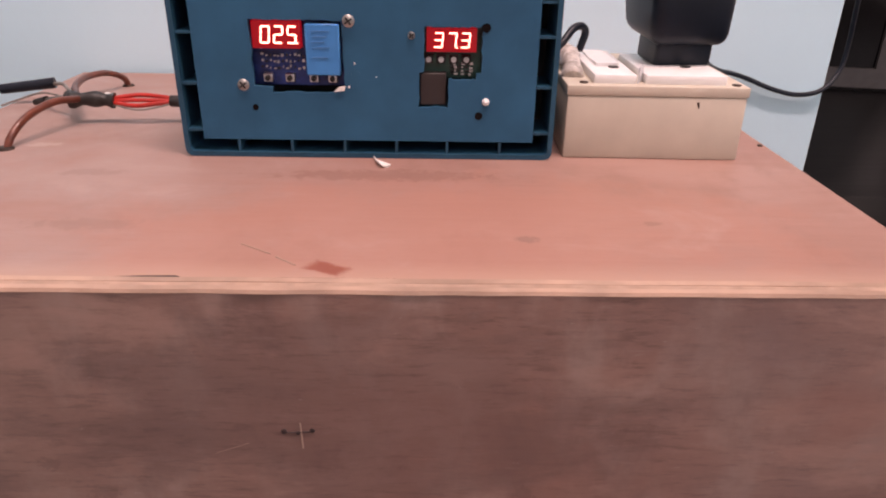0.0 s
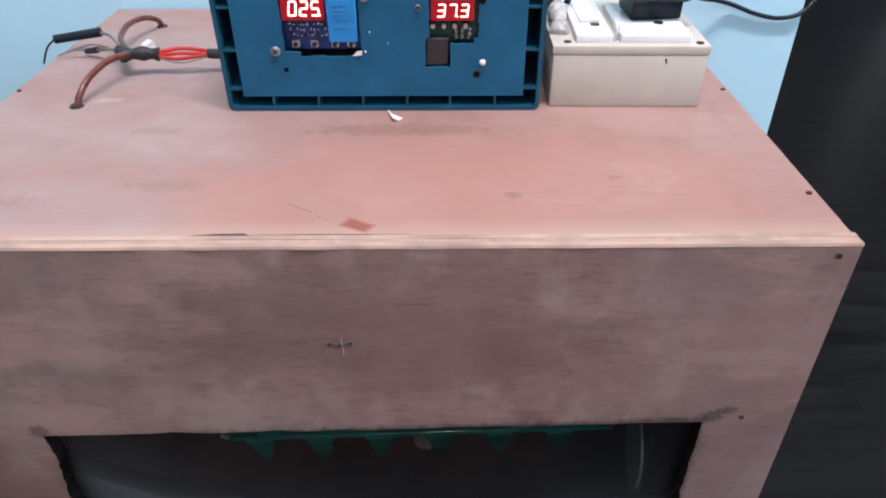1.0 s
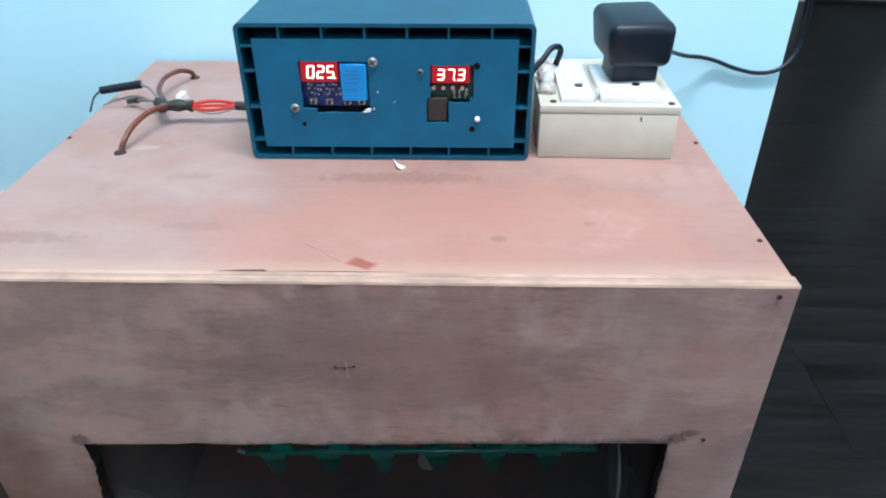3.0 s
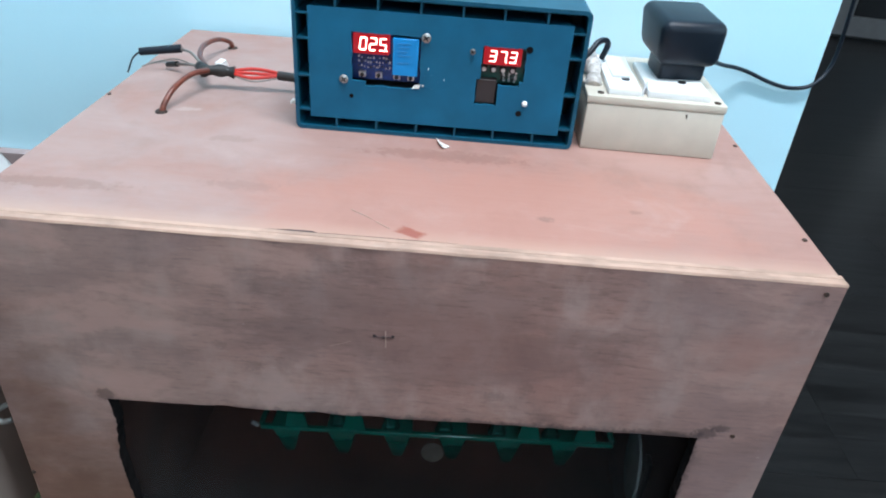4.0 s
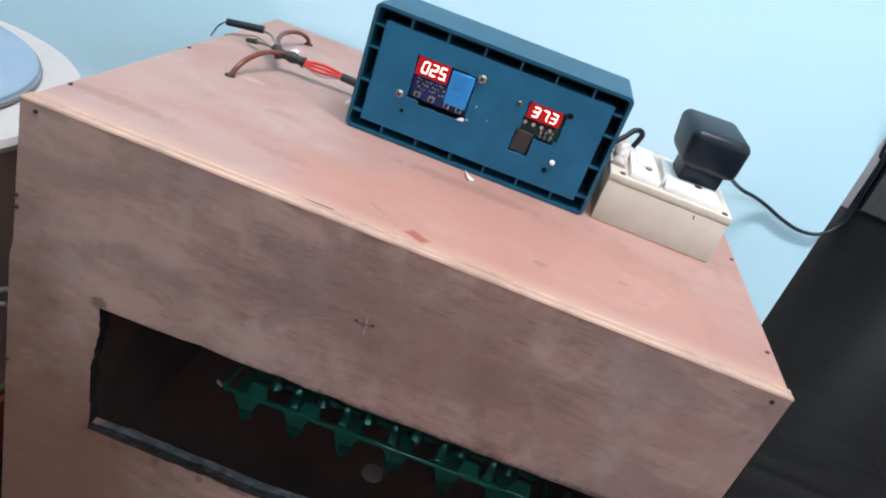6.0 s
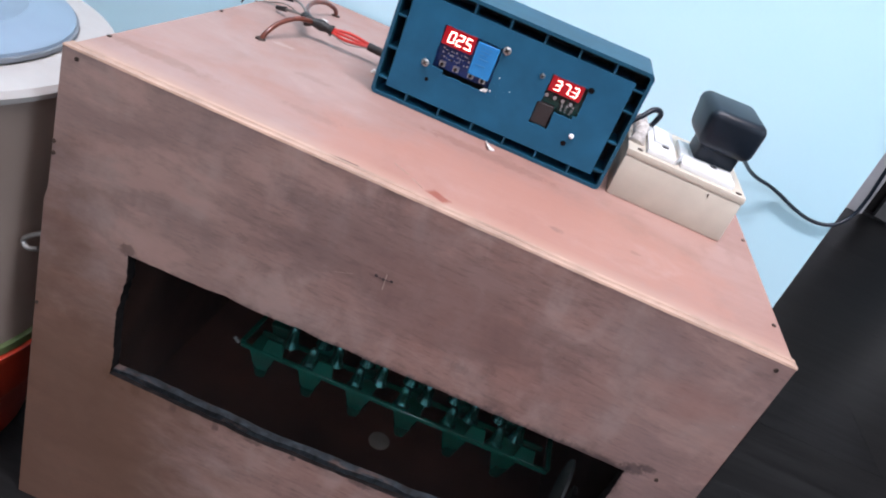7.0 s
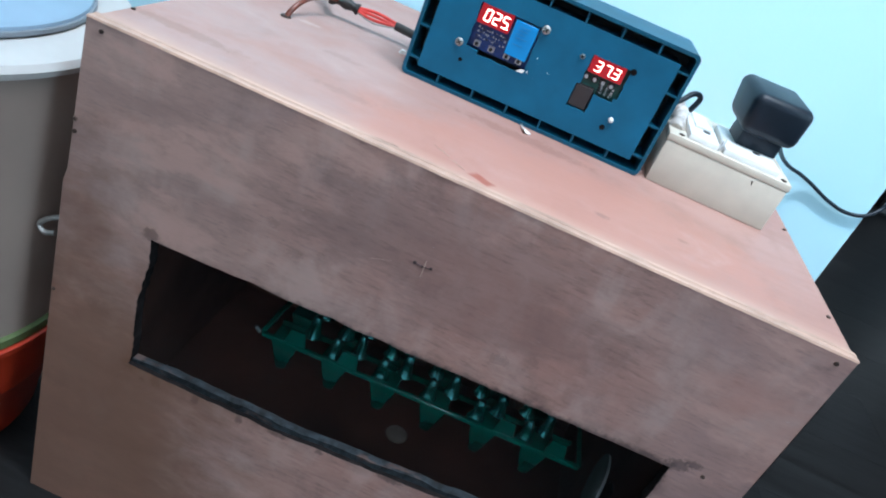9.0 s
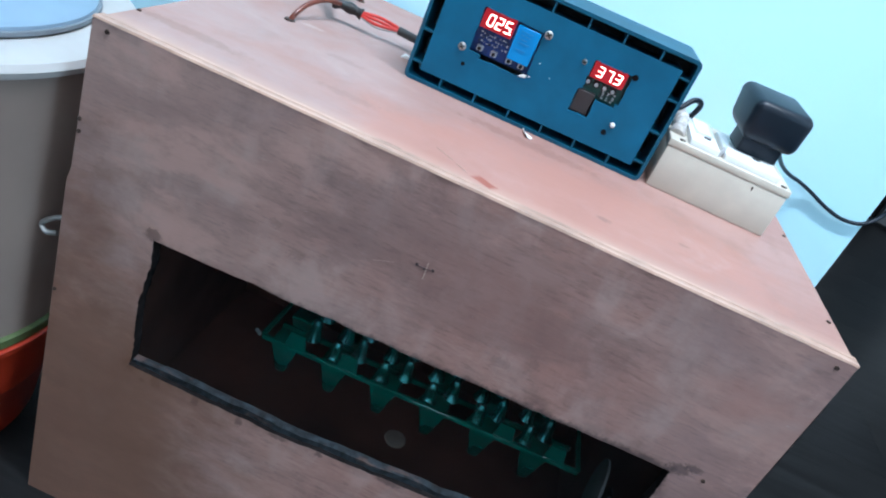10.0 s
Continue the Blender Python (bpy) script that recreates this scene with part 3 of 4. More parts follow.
cup_mesh = finish("cup", bm, GREEN_PL)
peg_bm = lathe([(0.0074, -0.0035), (0.0057, 0.000), (0.0046, 0.0050), (0.0039, 0.0105), (0.0034, 0.0130), (0.0027, 0.0146), (0.0016, 0.0155), (0.0004, 0.0158)], 18)
peg_mesh = finish("peg", peg_bm, PEG_SHADED_GREEN)
for i in range(6):
    for j in range(NY):
        ob = new("cup", cup_mesh)
        ob.parent, ob.location = tray, (0.0180 + 0.0420 * i, 0.0125 + 0.0415 * j, 0)
for j in range(10):
    for i in range(6 if j % 2 else 5):
        ob = new("peg", peg_mesh)
        ob.parent, ob.location = tray, (0.0330 + 0.0402 * i + (0.0 if j % 2 else 0.0240), 0.0090 + 0.0175 * j, 0.0015)
tab_mesh = finish("tab", prism([(-0.0085, 0.0015), (0.0085, 0.0015), (0.0058, 0.0140), (-0.0058, 0.0140)], -0.0012, 0.0012), GREEN_PL, False)
for x in (0.0270, 0.0705, 0.2005, 0.2420):
    ob = new("tab", tab_mesh)
    ob.parent, ob.location = tray, (x, 0.0005, 0)
part("pin", rod((-0.002, 0.0, 0.0), (-0.006, -0.001, 0.004), 0.0016, 8), STEEL, tray, "bright metal pivot pin")

wheel = thing("turner_wheel", "milky plastic wheel on the end of the egg tray", "wheel", pose(0.1640, 0.0460, 0.2000, 0, 90, -6))
part("rim", lathe([(0.0225, -0.0014), (0.0240, -0.0008), (0.0240, 0.0008), (0.0225, 0.0014), (0.0060, 0.0012), (0.0005, 0.0012)], 40), CLEAR_PL, wheel)
post = thing("wheel_bracket", "dark bracket holding the turner wheel", "bracket", pose(0.1745, 0.0470, 0.009))
part("upright", block(-0.002, 0.002, -0.005, 0.005, 0.0, 0.196, 0.0006, 1), CHIP, post)
cap = thing("round_cap", "small pale round cap lying on the incubator's inner floor", "cap", pose(0.0275, 0.210, 0.0092))
part("disc", lathe([(0.011, 0), (0.0115, 0.001), (0.0112, 0.003), (0.0098, 0.0038), (0.001, 0.0036)], 28), CAP_PL, cap)

# ---- control box ----
ctl = thing("control_box", "dark teal plastic control box with two lit red displays", "control box", pose(-0.0802, 0.1410, H + 0.0002, 0, 0, -0.2))
CW, CH, CD = 0.181, 0.0885, 0.062
outer, inner = round_rect(0, CW, 0, CH, 0.004), round_rect(0.0024, CW - 0.0024, 0.0024, CH - 0.0024, 0.0025)
part("shell", frame_ring(outer, inner, 0.0, CD - 0.003), TEAL, ctl, "open-fronted teal plastic shell")
part("back_plate", prism(outer, CD - 0.0028, CD), TEAL, ctl)
HOLES = [(0.0365, 0.0795, 0.0345, 0.0650), (0.0450, 0.0765, 0.0318, 0.0345), (0.1175, 0.1445, 0.0420, 0.0630), (0.1290, 0.1425, 0.0390, 0.0420), (0.1150, 0.1290, 0.0255, 0.0420)]
PX0, PX1, PZ0, PZ1 = 0.0095, 0.1712, 0.0085, 0.0788
part("front_panel", holed_plate(PX0, PX1, PZ0, PZ1, HOLES, 0.0012, 0.0034, 0.0004), TEAL_PANEL, ctl, "teal panel with rough cut-outs for the modules")
part("panel_wall", block(PX0 + 0.0005, PX0 + 0.0025, 0.0036, 0.030, PZ0, PZ1), TEAL, ctl)
part("panel_wall", block(PX1 - 0.0025, PX1 - 0.0005, 0.0036, 0.030, PZ0, PZ1), TEAL, ctl)
part("panel_wall", block(PX0 + 0.0026, PX1 - 0.0026, 0.0036, 0.030, PZ1 - 0.0025, PZ1 - 0.0005), TEAL, ctl)
part("panel_wall", block(PX0 + 0.0026, PX1 - 0.0026, 0.0036, 0.030, PZ0 + 0.0005, PZ0 + 0.0025), TEAL, ctl)
# near-black instead of teal: the recess's shade put into the colour
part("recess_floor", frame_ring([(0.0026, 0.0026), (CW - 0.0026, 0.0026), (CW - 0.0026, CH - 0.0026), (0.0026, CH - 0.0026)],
                                [(PX0, PZ0), (PX1, PZ0), (PX1, PZ1), (PX0, PZ1)], 0.028, 0.030), SHADED_IN, ctl)
for x in (0.0265, 0.0525, 0.0785, 0.1040, 0.1290, 0.1550):
    part("rib", block(x - 0.0006, x + 0.0006, 0.0010, 0.0278, PZ1 + 0.0002, CH - 0.0022), TEAL, ctl)
    part("rib", block(x - 0.0006, x + 0.0006, 0.0010, 0.0278, 0.0022, PZ0 - 0.0002), TEAL, ctl)
for z in (0.0130, 0.0355, 0.0590, 0.0745):
    part("rib", block(0.0022, PX0 - 0.0002, 0.0010, 0.0278, z - 0.0006, z + 0.0006), TEAL, ctl)
    part("rib", block(PX1 + 0.0002, CW - 0.0022, 0.0010, 0.0278, z - 0.0006, z + 0.0006), TEAL, ctl)
for x, z, r in ((0.0825, 0.0650, 0.0029), (0.0315, 0.0352, 0.0028), (0.1115, 0.0590, 0.0018)):
    s = part("screw", lathe([(r, 0), (r, 0.0006), (r * 0.75, 0.0013), (0.0003, 0.0015)], 20), STEEL, ctl, "steel cross-head screw", pose(x, 0.0012, z, 90, 0, 0))
    part("slot", block(-r * 0.7, r * 0.7, -0.0004, 0.0004, 0.0012, 0.0018), CHIP, s, "", pose(0, 0, 0, 0, 0, 35))
    part("slot", block(-r * 0.7, r * 0.7, -0.0004, 0.0004, 0.0012, 0.00175), CHIP, s, "", pose(0, 0, 0, 0, 0, 125))
# flat discs whose dark colour stands for the shade in drilled holes
for x, z, r in ((0.0363, 0.0245, 0.0014), (0.1440, 0.0215, 0.0019), (0.1462, 0.0628, 0.0021)):
    part("hole", rod((x, 0.0009, z), (x, 0.0014, z), r, 14), BURNT_SHADE, ctl, "dark disc in place of a small drilled hole")
part("lamp_tip", lathe([(0.0018, 0), (0.0018, 0.0012), (0.0012, 0.0024), (0.0003, 0.0028)], 16), WHITE_PL, ctl, "small white lamp tip", pose(0.1472, 0.0012, 0.0285, 90, 0, 0))
rnd = random.Random(8)
for k in range(9):
    x, z = rnd.uniform(0.081, 0.096), rnd.uniform(0.030, 0.046)
    part("burr", block(x, x + rnd.uniform(0.0005, 0.0014), 0.0008, 0.0012, z, z + rnd.uniform(0.0004, 0.0012)), TEAL_PANEL if k % 4 else WHITE_PL, ctl)
part("burr", prism([(0.0745, 0.0325), (0.0795, 0.0330), (0.0800, 0.0352), (0.0770, 0.0348)], 0.0002, 0.0014), PAPER, ctl, "torn pale plastic burr")

SEGS = {"0": "abcdef", "2": "abged", "5": "afgcd", "3": "abgcd", "7": "abc"}


def digits(text, x0, z0, w, h, gap, parent, dots=()):
    """Lit seven-segment figures, leaning a little."""
    t = h * 0.095
    lean = lambda x, z: (x + (z - z0) * 0.10, z)
    for n, ch in enumerate(text):
        x = x0 + n * (w + gap)
        lines = {"a": ((x, z0 + h), (x + w, z0 + h)), "g": ((x, z0 + h / 2), (x + w, z0 + h / 2)), "d": ((x, z0), (x + w, z0)),
                 "f": ((x, z0 + h / 2), (x, z0 + h)), "b": ((x + w, z0 + h / 2), (x + w, z0 + h)), "e": ((x, z0), (x, z0 + h / 2)), "c": ((x + w, z0), (x + w, z0 + h / 2))}
        for s in SEGS[ch]:
            a, b = (Vector(lean(*q)) for q in lines[s])
            d = (b - a).normalized()
            p = Vector((-d.y, d.x)) * t / 2
            a, b = a + d * t * 0.35, b - d * t * 0.35
            part("segment", prism([tuple(a + p), tuple(a - d * 0.0002), tuple(a - p), tuple(b - p), tuple(b + d * 0.0002), tuple(b + p)], -0.0003, 0.0), LED, parent)
        if n in dots:
            part("dot", prism([(x + w + t * 0.6, z0 - t * 0.5), (x + w + t * 1.7, z0 - t * 0.5), (x + w + t * 1.7, z0 + t * 0.6), (x + w + t * 0.6, z0 + t * 0.6)], -0.0003, 0.0), LED, parent)


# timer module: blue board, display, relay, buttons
# solid slab, dark in colour to stand for the shade behind the boards
part("shade_slab", block(0.030, 0.150, 0.0180, 0.0290, 0.018, 0.072), SHADED_IN, ctl, "dark slab standing in for the shaded inside of the box")
board = part("timer_board", block(0.0350, 0.0805, 0.0085, 0.0100, 0.0340, 0.0665), PCB_BLUE, ctl, "blue timer circuit board")
disp = part("display", block(0.0, 0.0225, 0.0, 0.0060, 0.0, 0.0125, 0.0003, 1), LED_FACE, ctl, "lit red three-figure display", pose(0.0372, 0.0022, 0.0520))
digits("025", 0.0040, 0.0026, 0.0038, 0.0074, 0.0024, disp, (2,))
relay = part("relay", block(0.0620, 0.0780, 0.0010, 0.0080, 0.0400, 0.0635, 0.0005, 1), RELAY, ctl, "bright blue relay block")
for k, z in enumerate((0.0600, 0.0575, 0.0550, 0.0525, 0.0480)):
    part("print_bar", block(0.0650 + 0.0005 * (k % 2), 0.0735 - 0.0012 * (k % 3), 0.00065, 0.0010, z, z + 0.0006), plain("relay_print", (0.03, 0.22, 0.48), 0.5) if k == 0 else bpy.data.materials["relay_print"], relay)
rnd = random.Random(21)
for k in range(34):
    x, z = 0.0395 + 0.00195 * (k % 11) + rnd.uniform(-0.0003, 0.0003), 0.0420 + 0.0028 * (k // 11) + rnd.uniform(-0.0006, 0.0006)
    part("component", block(x, x + rnd.uniform(0.0005, 0.0012), 0.0074, 0.0085, z, z + rnd.uniform(0.0005, 0.0013)), SOLDER if k % 4 else CHIP, board)
for x in (0.0425, 0.0530, 0.0645, 0.0735):
    b = part("button", block(x - 0.0022, x + 0.0022, 0.0055, 0.0085, 0.0358, 0.0398, 0.0003, 1), SOLDER, board, "small push button")
    part("plunger", rod((x, 0.0054, 0.0378), (x, 0.0040, 0.0378), 0.0013, 12), CHIP, b)
# thermostat module
board2 = part("thermostat_board", block(0.1165, 0.1450, 0.0085, 0.0100, 0.0385, 0.0640), PCB_GREEN, ctl, "green thermostat circuit board")
disp2 = part("display", block(0.0, 0.0235, 0.0, 0.0060, 0.0, 0.0108, 0.0003, 1), LED_FACE, ctl, "lit red three-figure display", pose(0.1185, 0.0022, 0.0515))
digits("373", 0.0034, 0.0022, 0.0038, 0.0064, 0.0025, disp2, (1,))
for x in (0.1195, 0.1255, 0.1315, 0.1375):
    b = part("button", block(x - 0.0021, x + 0.0021, 0.0060, 0.0085, 0.0455, 0.0495, 0.0003, 1), CHIP, board2, "small push button")
    part("plunger", rod((x, 0.0061, 0.0475), (x, 0.0046, 0.0475), 0.0013, 12), SOLDER, b)
for k in range(24):
    x, z = 0.1300 + 0.0018 * (k % 6) + rnd.uniform(-0.0004, 0.0004), 0.0398 + 0.0016 * (k // 6) + rnd.uniform(-0.0003, 0.0003)
    part("component", block(x, x + rnd.uniform(0.0007, 0.0020), 0.0073, 0.0085, z, z + rnd.uniform(0.0006, 0.0012)), SOLDER if k % 2 else CHIP, board2)
part("terminal", block(0.1155, 0.1280, 0.0030, 0.0120, 0.0262, 0.0415, 0.0004, 1), BROWN_CHIP, ctl, "dark brown terminal block")

# ---- switch block ----
blk = thing("switch_board", "cream-painted wooden switch board with a white switch and socket", "switch board", pose(0.1072, 0.1455, H, 0, 0, -1.2))
BW, BD, BH = 0.0880, 0.0950, 0.0315
part("body", block(0, BW, 0, BD, 0, BH, 0.0012, 2), CREAM_WOOD, blk)
part("lid", block(-0.0004, BW + 0.0004, -0.0003, BD, BH + 0.0001, BH + 0.0050, 0.0005, 2), CREAM_WOOD, blk, "thin cream wooden cover")
ZT = BH + 0.0050
sw = part("switch", block(0.0130, 0.0340, 0.005, 0.077, ZT - 0.0005, ZT + 0.0045, 0.0010, 2), WHITE_PL, blk, "white plastic rocker switch")
part("rocker", prism([(0.026, 0.0), (0.070, 0.0), (0.070, 0.0012), (0.048, 0.0006), (0.026, 0.0018)], 0.0, 0.0115), WHITE_PL, sw, "", Matrix.Translation((0.0292, 0.000, ZT + 0.0046)) @ Matrix.Rotation(radians(90), 4, "Z"))
part("screw", rod((0.0262, 0.0240, ZT + 0.0040), (0.0262, 0.0240, ZT + 0.0050), 0.0028, 16), CHIP, sw, "dark screw")
part("clip", prism([(0.0, 0.0), (0.010, 0.0), (0.006, 0.0085), (0.001, 0.0075)], 0.0, 0.0009), plain("hazy_plastic", (0.62, 0.64, 0.66), 0.2, var=0.1), blk, "upright hazy plastic clip", Matrix.Translation((0.0352, 0.006, ZT)) @ Matrix.Rotation(radians(62), 4, "Z"))
so = part("socket", block(0.0385, 0.0785, 0.005, 0.068, ZT - 0.0005, ZT + 0.0045, 0.0010, 2), WHITE_PL, blk, "white plastic socket")
part("screw", rod((0.0640, 0.0275, ZT + 0.0040), (0.0640, 0.0275, ZT + 0.0050), 0.0028, 16), CHIP, so, "dark screw")
for x, y in ((0.0085, 0.0065), (0.0832, 0.0050), (0.0075, 0.088)):
    part("screw", lathe([(0.0022, 0), (0.0022, 0.0006), (0.0003, 0.0009)], 14), NAIL, blk, "rusty screw", pose(x, y, ZT))
part("knot", rod((0.0640, 0.0001, 0.0292), (0.0648, 0.0001, 0.0262), 0.0007, 8, 0.0003), NAIL, blk, "small brown scar")
rnd = random.Random(4)
part("tape_lump", tube([(0.0050, 0.020, ZT - 0.001), (0.0060, 0.030, ZT + 0.003), (0.0066, 0.048, ZT + 0.0055), (0.0064, 0.066, ZT + 0.005), (0.0060, 0.082, ZT + 0.001)], lambda t: 0.0050 + 0.0010 * math.sin(t * 17) + 0.0006 * math.sin(t * 41), 10, 8), plain("clear_tape", (0.66, 0.60, 0.55), 0.25, var=0.25, scale=260, bump=0.5), blk, "lump of crumpled tape")

# ---- adapter and its lead ----
adp = thing("power_adapter", "black plastic plug-in power adapter standing in the socket", "adapter", pose(0.1705, 0.1900, H + 0.0409, 5, 0, 7))
part("plug_base", block(-0.0155, 0.0155, -0.0125, 0.0130, 0.0, 0.0190, 0.0022, 3), BLACK_PL, adp)
bm = block(-0.0224, 0.0215, -0.0185, 0.0310, 0.0115, 0.0412, 0.0065, 4)
for v in bm.verts:
    low = max(0.0, min(1.0, (0.028 - v.co.z) / 0.0165))
    v.co.x += 0.0025 * low if v.co.x < 0 else 0.0
    v.co.y -= 0.007 * low if v.co.y > 0 else 0.0
part("body", bm, BLACK_PL, adp, "rounded black plastic casing")
part("seam", block(-0.0205, 0.0200, -0.0060, -0.0054, 0.0200, 0.0370, 0.0002, 1), CHIP, adp)
part("strain_relief", rod((0.0080, 0.0120, 0.0130), (0.0140, 0.0280, 0.0130), 0.0026, 12, 0.0018), BLACK_PL, adp)
lead = thing("power_lead", "thin black lead sagging from the adapter to the wall corner", "cable")
part("cord", tube([(0.1830, 0.2180, 0.4420), (0.2080, 0.2600, 0.4260), (0.2360, 0.3100, 0.4055), (0.2536, 0.3300, 0.3965), (0.2692, 0.3400, 0.3923), (0.2857, 0.3470, 0.3868), (0.3071, 0.3480, 0.3790), (0.3271, 0.3485, 0.3752), (0.3450, 0.3490, 0.3790), (0.3590, 0.3560, 0.3920), (0.3622, 0.3580, 0.4095), (0.3605, 0.3560, 0.4308), (0.3565, 0.3520, 0.4620), (0.3495, 0.3480, 0.4905), (0.3480, 0.3470, 0.7000)], 0.0018, 10, 10), BLACK_PL, lead)
lead2 = thing("mains_lead", "short black lead looping from the control box to the switch board", "cable")
part("cord", tube([(0.0990, 0.1850, 0.4200), (0.1060, 0.1910, 0.4300), (0.1124, 0.1950, 0.4363), (0.1177, 0.2000, 0.4418), (0.1228, 0.2030, 0.4426), (0.1253, 0.2050, 0.4386), (0.1226, 0.2050, 0.4290)], 0.0021, 10, 8), BLACK_PL, lead2)

# ---- wires on the left ----
wires = thing("sensor_wires", "red and brown wires bound with black tape on plywood", "wires")
part("sleeve", tube([(-0.1731, 0.1490, 0.3840), (-0.1715, 0.1527, 0.3911), (-0.1680, 0.1642, 0.3984), (-0.1624, 0.1819, 0.4021), (-0.1558, 0.1965, 0.4007)], 0.0020, 10, 8), SLEEVE, wires, "glossy brown heat-shrink sleeve")
part("sleeve", tube([(-0.1705, 0.2990, 0.3840), (-0.1710, 0.2948, 0.3922), (-0.1756, 0.2801, 0.3984), (-0.1791, 0.2572, 0.4000), (-0.1741, 0.2321, 0.3993), (-0.1619, 0.2091, 0.3993)], 0.0020, 10, 8), SLEEVE, wires, "glossy brown heat-shrink sleeve")
for x, y in ((-0.1731, 0.1490), (-0.1705, 0.2990)):
    part("grommet", rod((x, y, H), (x, y, H + 0.0012), 0.0042, 14, 0.0034), NAIL, wires, "dark burnt hole edge")
part("tape", tube([(-0.1619, 0.1971, 0.3993), (-0.1548, 0.1992, 0.4000), (-0.1457, 0.2018, 0.3993), (-0.1386, 0.2028, 0.3984)], lambda t: 0.0040 + 0.0006 * math.sin(t * 14), 12, 8), TAPE, wires, "lump of black insulating tape")
part("tape", tube([(-0.1660, 0.2080, 0.3993), (-0.1609, 0.2033, 0.3993), (-0.1579, 0.1981, 0.3993)], 0.0038, 12, 6), TAPE, wires)
part("wire", tube([(-0.1397, 0.2033, 0.3996), (-0.1255, 0.2060, 0.4011), (-0.1113, 0.2060, 0.4000), (-0.1052, 0.2049, 0.3989)], 0.0013, 8, 6), RED_WIRE, wires)
part("wire", tube([(-0.1397, 0.2013, 0.3977), (-0.1265, 0.2002, 0.3963), (-0.1133, 0.2018, 0.3974), (-0.1052, 0.2033, 0.3981)], 0.0013, 8, 6), RED_WIRE, wires)
part("wire", tube([(-0.1397, 0.2023, 0.3984), (-0.1245, 0.2028, 0.3989), (-0.1052, 0.2039, 0.3984)], 0.0012, 8, 6), RED_WIRE, wires)
part("wire", tube([(-0.1397, 0.2007, 0.3970), (-0.1235, 0.1981, 0.3945), (-0.1052, 0.2023, 0.3974)], 0.0006, 6, 6), GREY_WIRE, wires)
part("tape", tube([(-0.1073, 0.2041, 0.3984), (-0.0972, 0.2033, 0.3981), (-0.0769, 0.2007, 0.3974)], 0.0033, 12, 6), TAPE, wires)
part("wire", tube([(-0.1619, 0.2060, 0.4000), (-0.1700, 0.2154, 0.4021), (-0.1822, 0.2342, 0.4007), (-0.1953, 0.2488, 0.3977)], 0.0011, 8, 8), GREY_WIRE, wires)
part("wire", tube([(-0.1619, 0.2060, 0.3984), (-0.1741, 0.2164, 0.3970), (-0.1872, 0.2269, 0.3933), (-0.1994, 0.2342, 0.3897)], 0.0011, 8, 8), GREY_WIRE, wires)
part("plug", rod((-0.1948, 0.2498, 0.3981), (-0.2252, 0.2425, 0.3952), 0.0034, 12, 0.0030), BLACK_PL, wires, "black barrel plug")
part("plug", rod((-0.1913, 0.2295, 0.3922), (-0.2014, 0.2347, 0.3893), 0.0022, 12, 0.0018), TAPE, wires)
part("wire", tube([(-0.2252, 0.2425, 0.3952), (-0.2292, 0.2373, 0.3911), (-0.2317, 0.2310, 0.3819)], 0.0007, 6, 8), BLACK_PL, wires)
part("wire", tube([(-0.1741, 0.2185, 0.3963), (-0.1923, 0.2279, 0.3966), (-0.2105, 0.2310, 0.3911), (-0.2186, 0.2279, 0.3886)], 0.0006, 6, 8), GREY_WIRE, wires)

# ---- scraps on the top ----
scrap = thing("paper_scrap", "small white curled paper scrap lying on the plywood", "scrap", pose(0.0165, 0.1310, H, 0, 0, 24))
bm = prism([(-0.0022, -0.0045), (0.0026, -0.0040), (0.0006, 0.0010), (-0.0004, 0.0070)], 0.0, 0.0006)
bmesh.ops.subdivide_edges(bm, edges=bm.edges[:], cuts=2)
for v in bm.verts:
    v.co.y -= 9.0 * (v.co.x - 0.001) ** 2 * 20 + 14 * max(0.0, v.co.z) ** 2
part("flake", bm, PAPER, scrap, "", Matrix.Translation((0, 0, 0.0008)) @ Matrix.Scale(1.25, 4) @ Matrix.Rotation(radians(-90), 4, "X"))
scrap2 = thing("paper_scrap", "tiny white paper scrap beside the control box", "scrap", pose(-0.0905, 0.1850, H, 0, 0, 20))
part("flake", prism([(-0.004, 0.0003), (0.004, 0.0003), (0.003, 0.0022), (-0.002, 0.003)], -0.002, 0.002), PAPER, scrap2)
scrap3 = thing("paper_scrap", "tiny white paper scrap under the wires", "scrap", pose(-0.1640, 0.2480, H, 0, 0, 60))
part("flake", prism([(-0.005, 0.0003), (0.005, 0.0003), (0.003, 0.006), (-0.003, 0.004)], -0.003, 0.003), PAPER, scrap3)

# ---- drum beside the incubator ----
drum = thing("plastic_drum", "cream plastic drum with a pale blue lid in an orange tub", "drum", pose(-0.378, 0.034, 0.0))
part("body", lathe([(0.110, 0.120), (0.1240, 0.124), (0.1245, 0.132), (0.1370, 0.334), (0.1378, 0.339), (0.1370, 0.344), (0.118, 0.3475), (0.002, 0.3475)], 96), CREAM_PL, drum)
part("shoulder", lathe([(0.1378, 0.3400), (0.1412, 0.3420), (0.1424, 0.3460), (0.1400, 0.3500), (0.1180, 0.3535), (0.1120, 0.3520)], 96), RIM_PL, drum, "white rounded shoulder")
part("gasket", lathe([(0.1135, 0.3530), (0.1150, 0.3545), (0.1146, 0.3568), (0.108, 0.3575)], 96), GASKET, drum, "grey lid edge")
part("lid", lathe([(0.1130, 0.3566), (0.1124, 0.3590), (0.1100, 0.3606), (0.0930, 0.3614), (0.0890, 0.3640), (0.0830, 0.3645), (0.0800, 0.3620), (0.002, 0.3616)], 96), LID_PL, drum, "pale blue round lid")
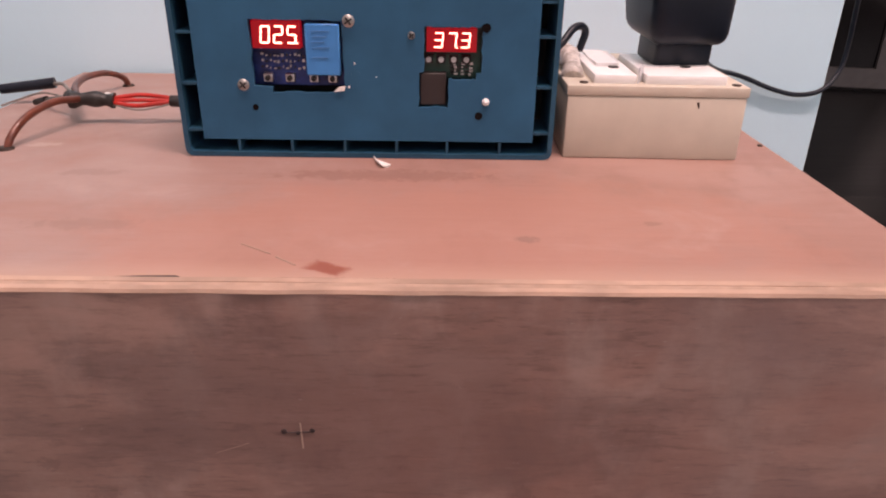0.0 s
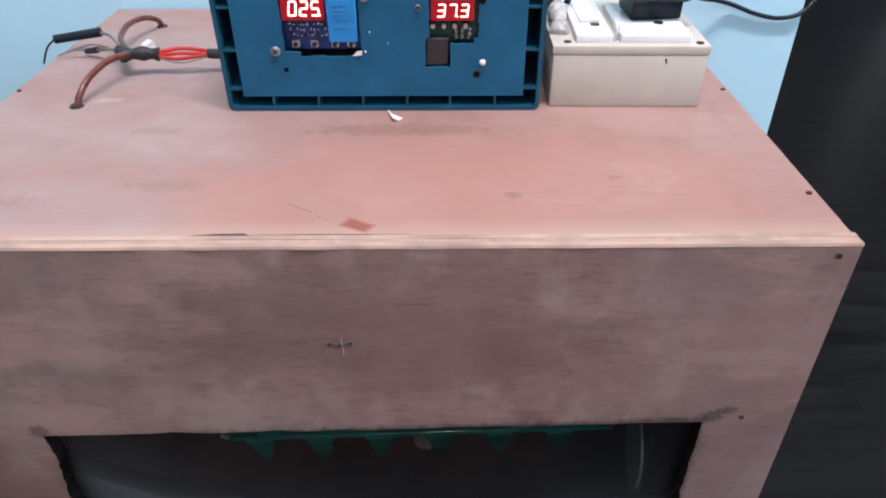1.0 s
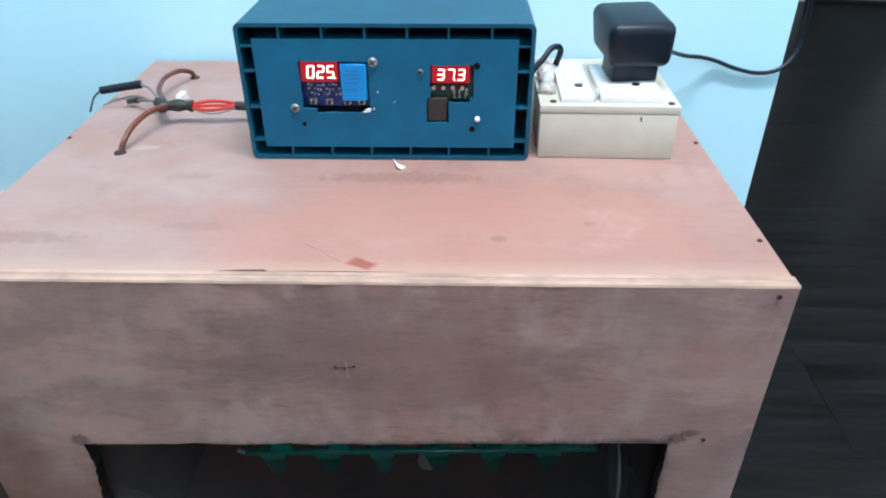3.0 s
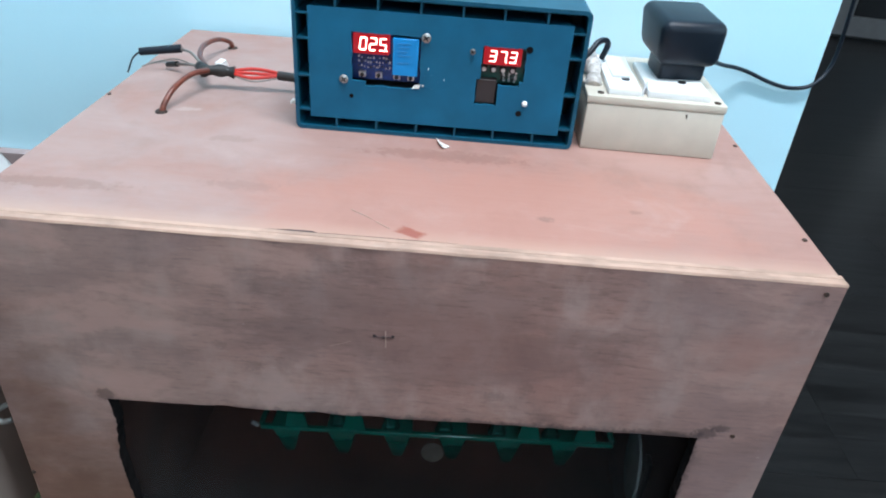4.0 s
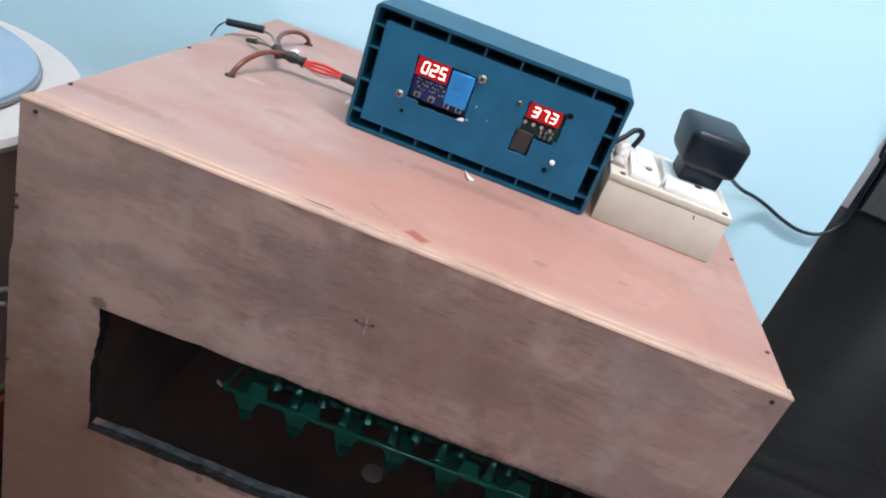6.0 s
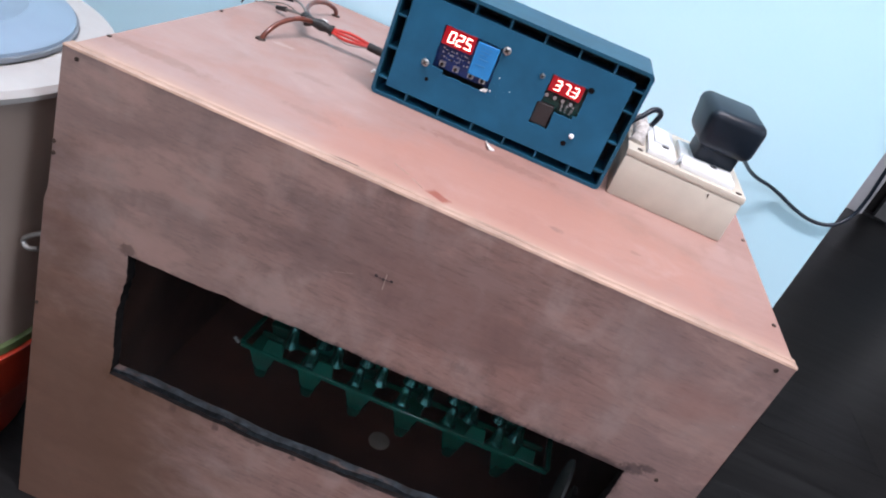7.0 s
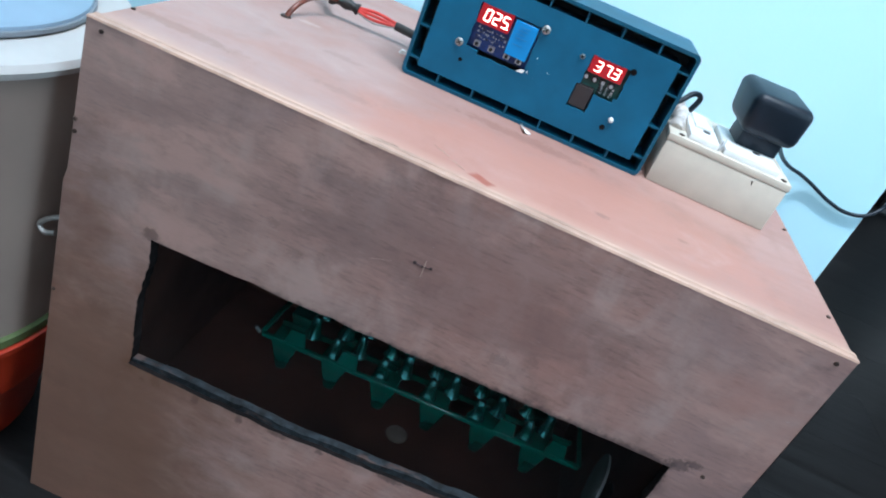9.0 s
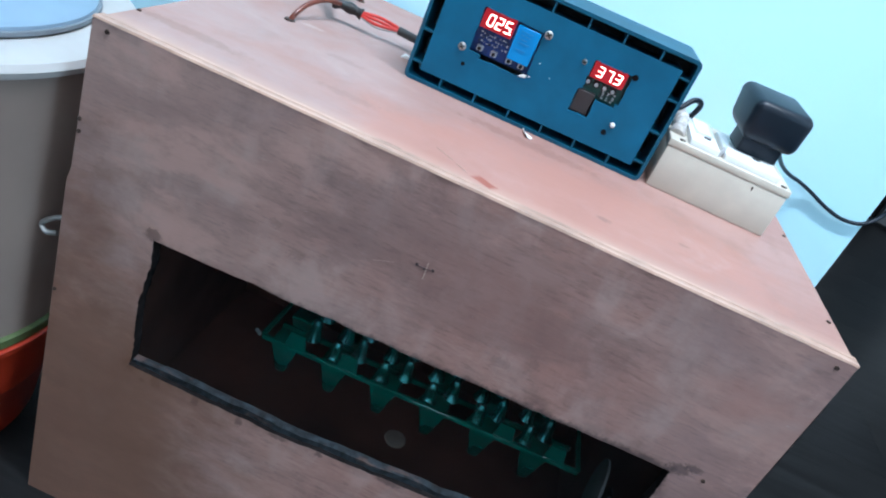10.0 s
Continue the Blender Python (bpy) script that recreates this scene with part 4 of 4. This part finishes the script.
part("band", lathe([(0.1244, 0.1270), (0.1278, 0.1280), (0.1280, 0.1350), (0.1248, 0.1362)], 96), GREEN_RING, drum, "olive green band")
tub = thing("plastic_tub", "orange-red plastic tub on the floor under the drum", "tub", pose(-0.378, 0.034, 0.0))
part("shell", lathe([(0.098, 0.0), (0.103, 0.003), (0.1120, 0.060), (0.1160, 0.064), (0.1175, 0.070), (0.1235, 0.118), (0.1290, 0.1200), (0.1300, 0.1255), (0.1265, 0.1268), (0.1100, 0.1268)], 96), ORANGE_PL, tub)

# ---- dark glazed door at the far end of the floor ----
door = thing("door_1", "grey-framed door with dark glass at the end of the floor", "door", pose(1.265, 2.205, 0.0, 0, 0, -12), kind="structure")
part("jamb", block(-0.105, -0.040, -0.030, 0.060, 0.0, 2.10, 0.002, 1), JAMB, door, "pale grey door post")
part("sill", block(-0.040, 0.70, -0.004, 0.040, 0.0, 0.010, 0.001, 1), CHIP, door)
part("door_frame", frame_ring([(0.0, 0.012), (0.31, 0.012), (0.31, 2.05), (0.0, 2.05)], [(0.058, 0.075), (0.252, 0.075), (0.252, 1.99), (0.058, 1.99)], -0.020, 0.020), SILVER, door, "grey metal door frame")
part("pane", block(0.0582, 0.2518, -0.004, 0.004, 0.0752, 1.9898), SCREEN, door, "dark glass")
part("door_frame", frame_ring([(0.37, 0.012), (0.70, 0.012), (0.70, 2.05), (0.37, 2.05)], [(0.43, 0.075), (0.64, 0.075), (0.64, 1.99), (0.43, 1.99)], -0.020, 0.020), SILVER, door, "grey metal door frame")
part("pane", block(0.4302, 0.6398, -0.004, 0.004, 0.0752, 1.9898), SCREEN, door, "dark glass")
part("backing", block(-0.11, 0.31, 0.062, 0.070, 0.0, 2.10), CHIP, door)
part("backing", block(0.37, 0.70, 0.062, 0.070, 0.0, 2.10), CHIP, door)
part("gap", block(0.318, 0.362, 0.064, 0.068, 0.25, 1.95), DAYLIGHT, door, "bright daylight in the gap between the leaves")

# ---- floor planks ----
bm = block(0, 1.0, 0, 0.1796, -0.0055, 0.0)
plank_mesh = finish("plank", bm, PLANK)
rnd = random.Random(2)
y, row = Y0 + 0.001, 0
while y + 0.1796 < Y2:
    x = X0 - (0.37 * row) % 1.0
    while x < X1:
        a, b = max(x, X0), min(x + 0.9996, X1)
        if b - a > 0.02:
            ob = new("plank", plank_mesh)
            ob.parent, ob.location, ob.scale = floor, (a, y, rnd.uniform(-0.0002, 0)), (b - a, 1, 1)
        x += 1.0
    y, row = y + 0.18, row + 1
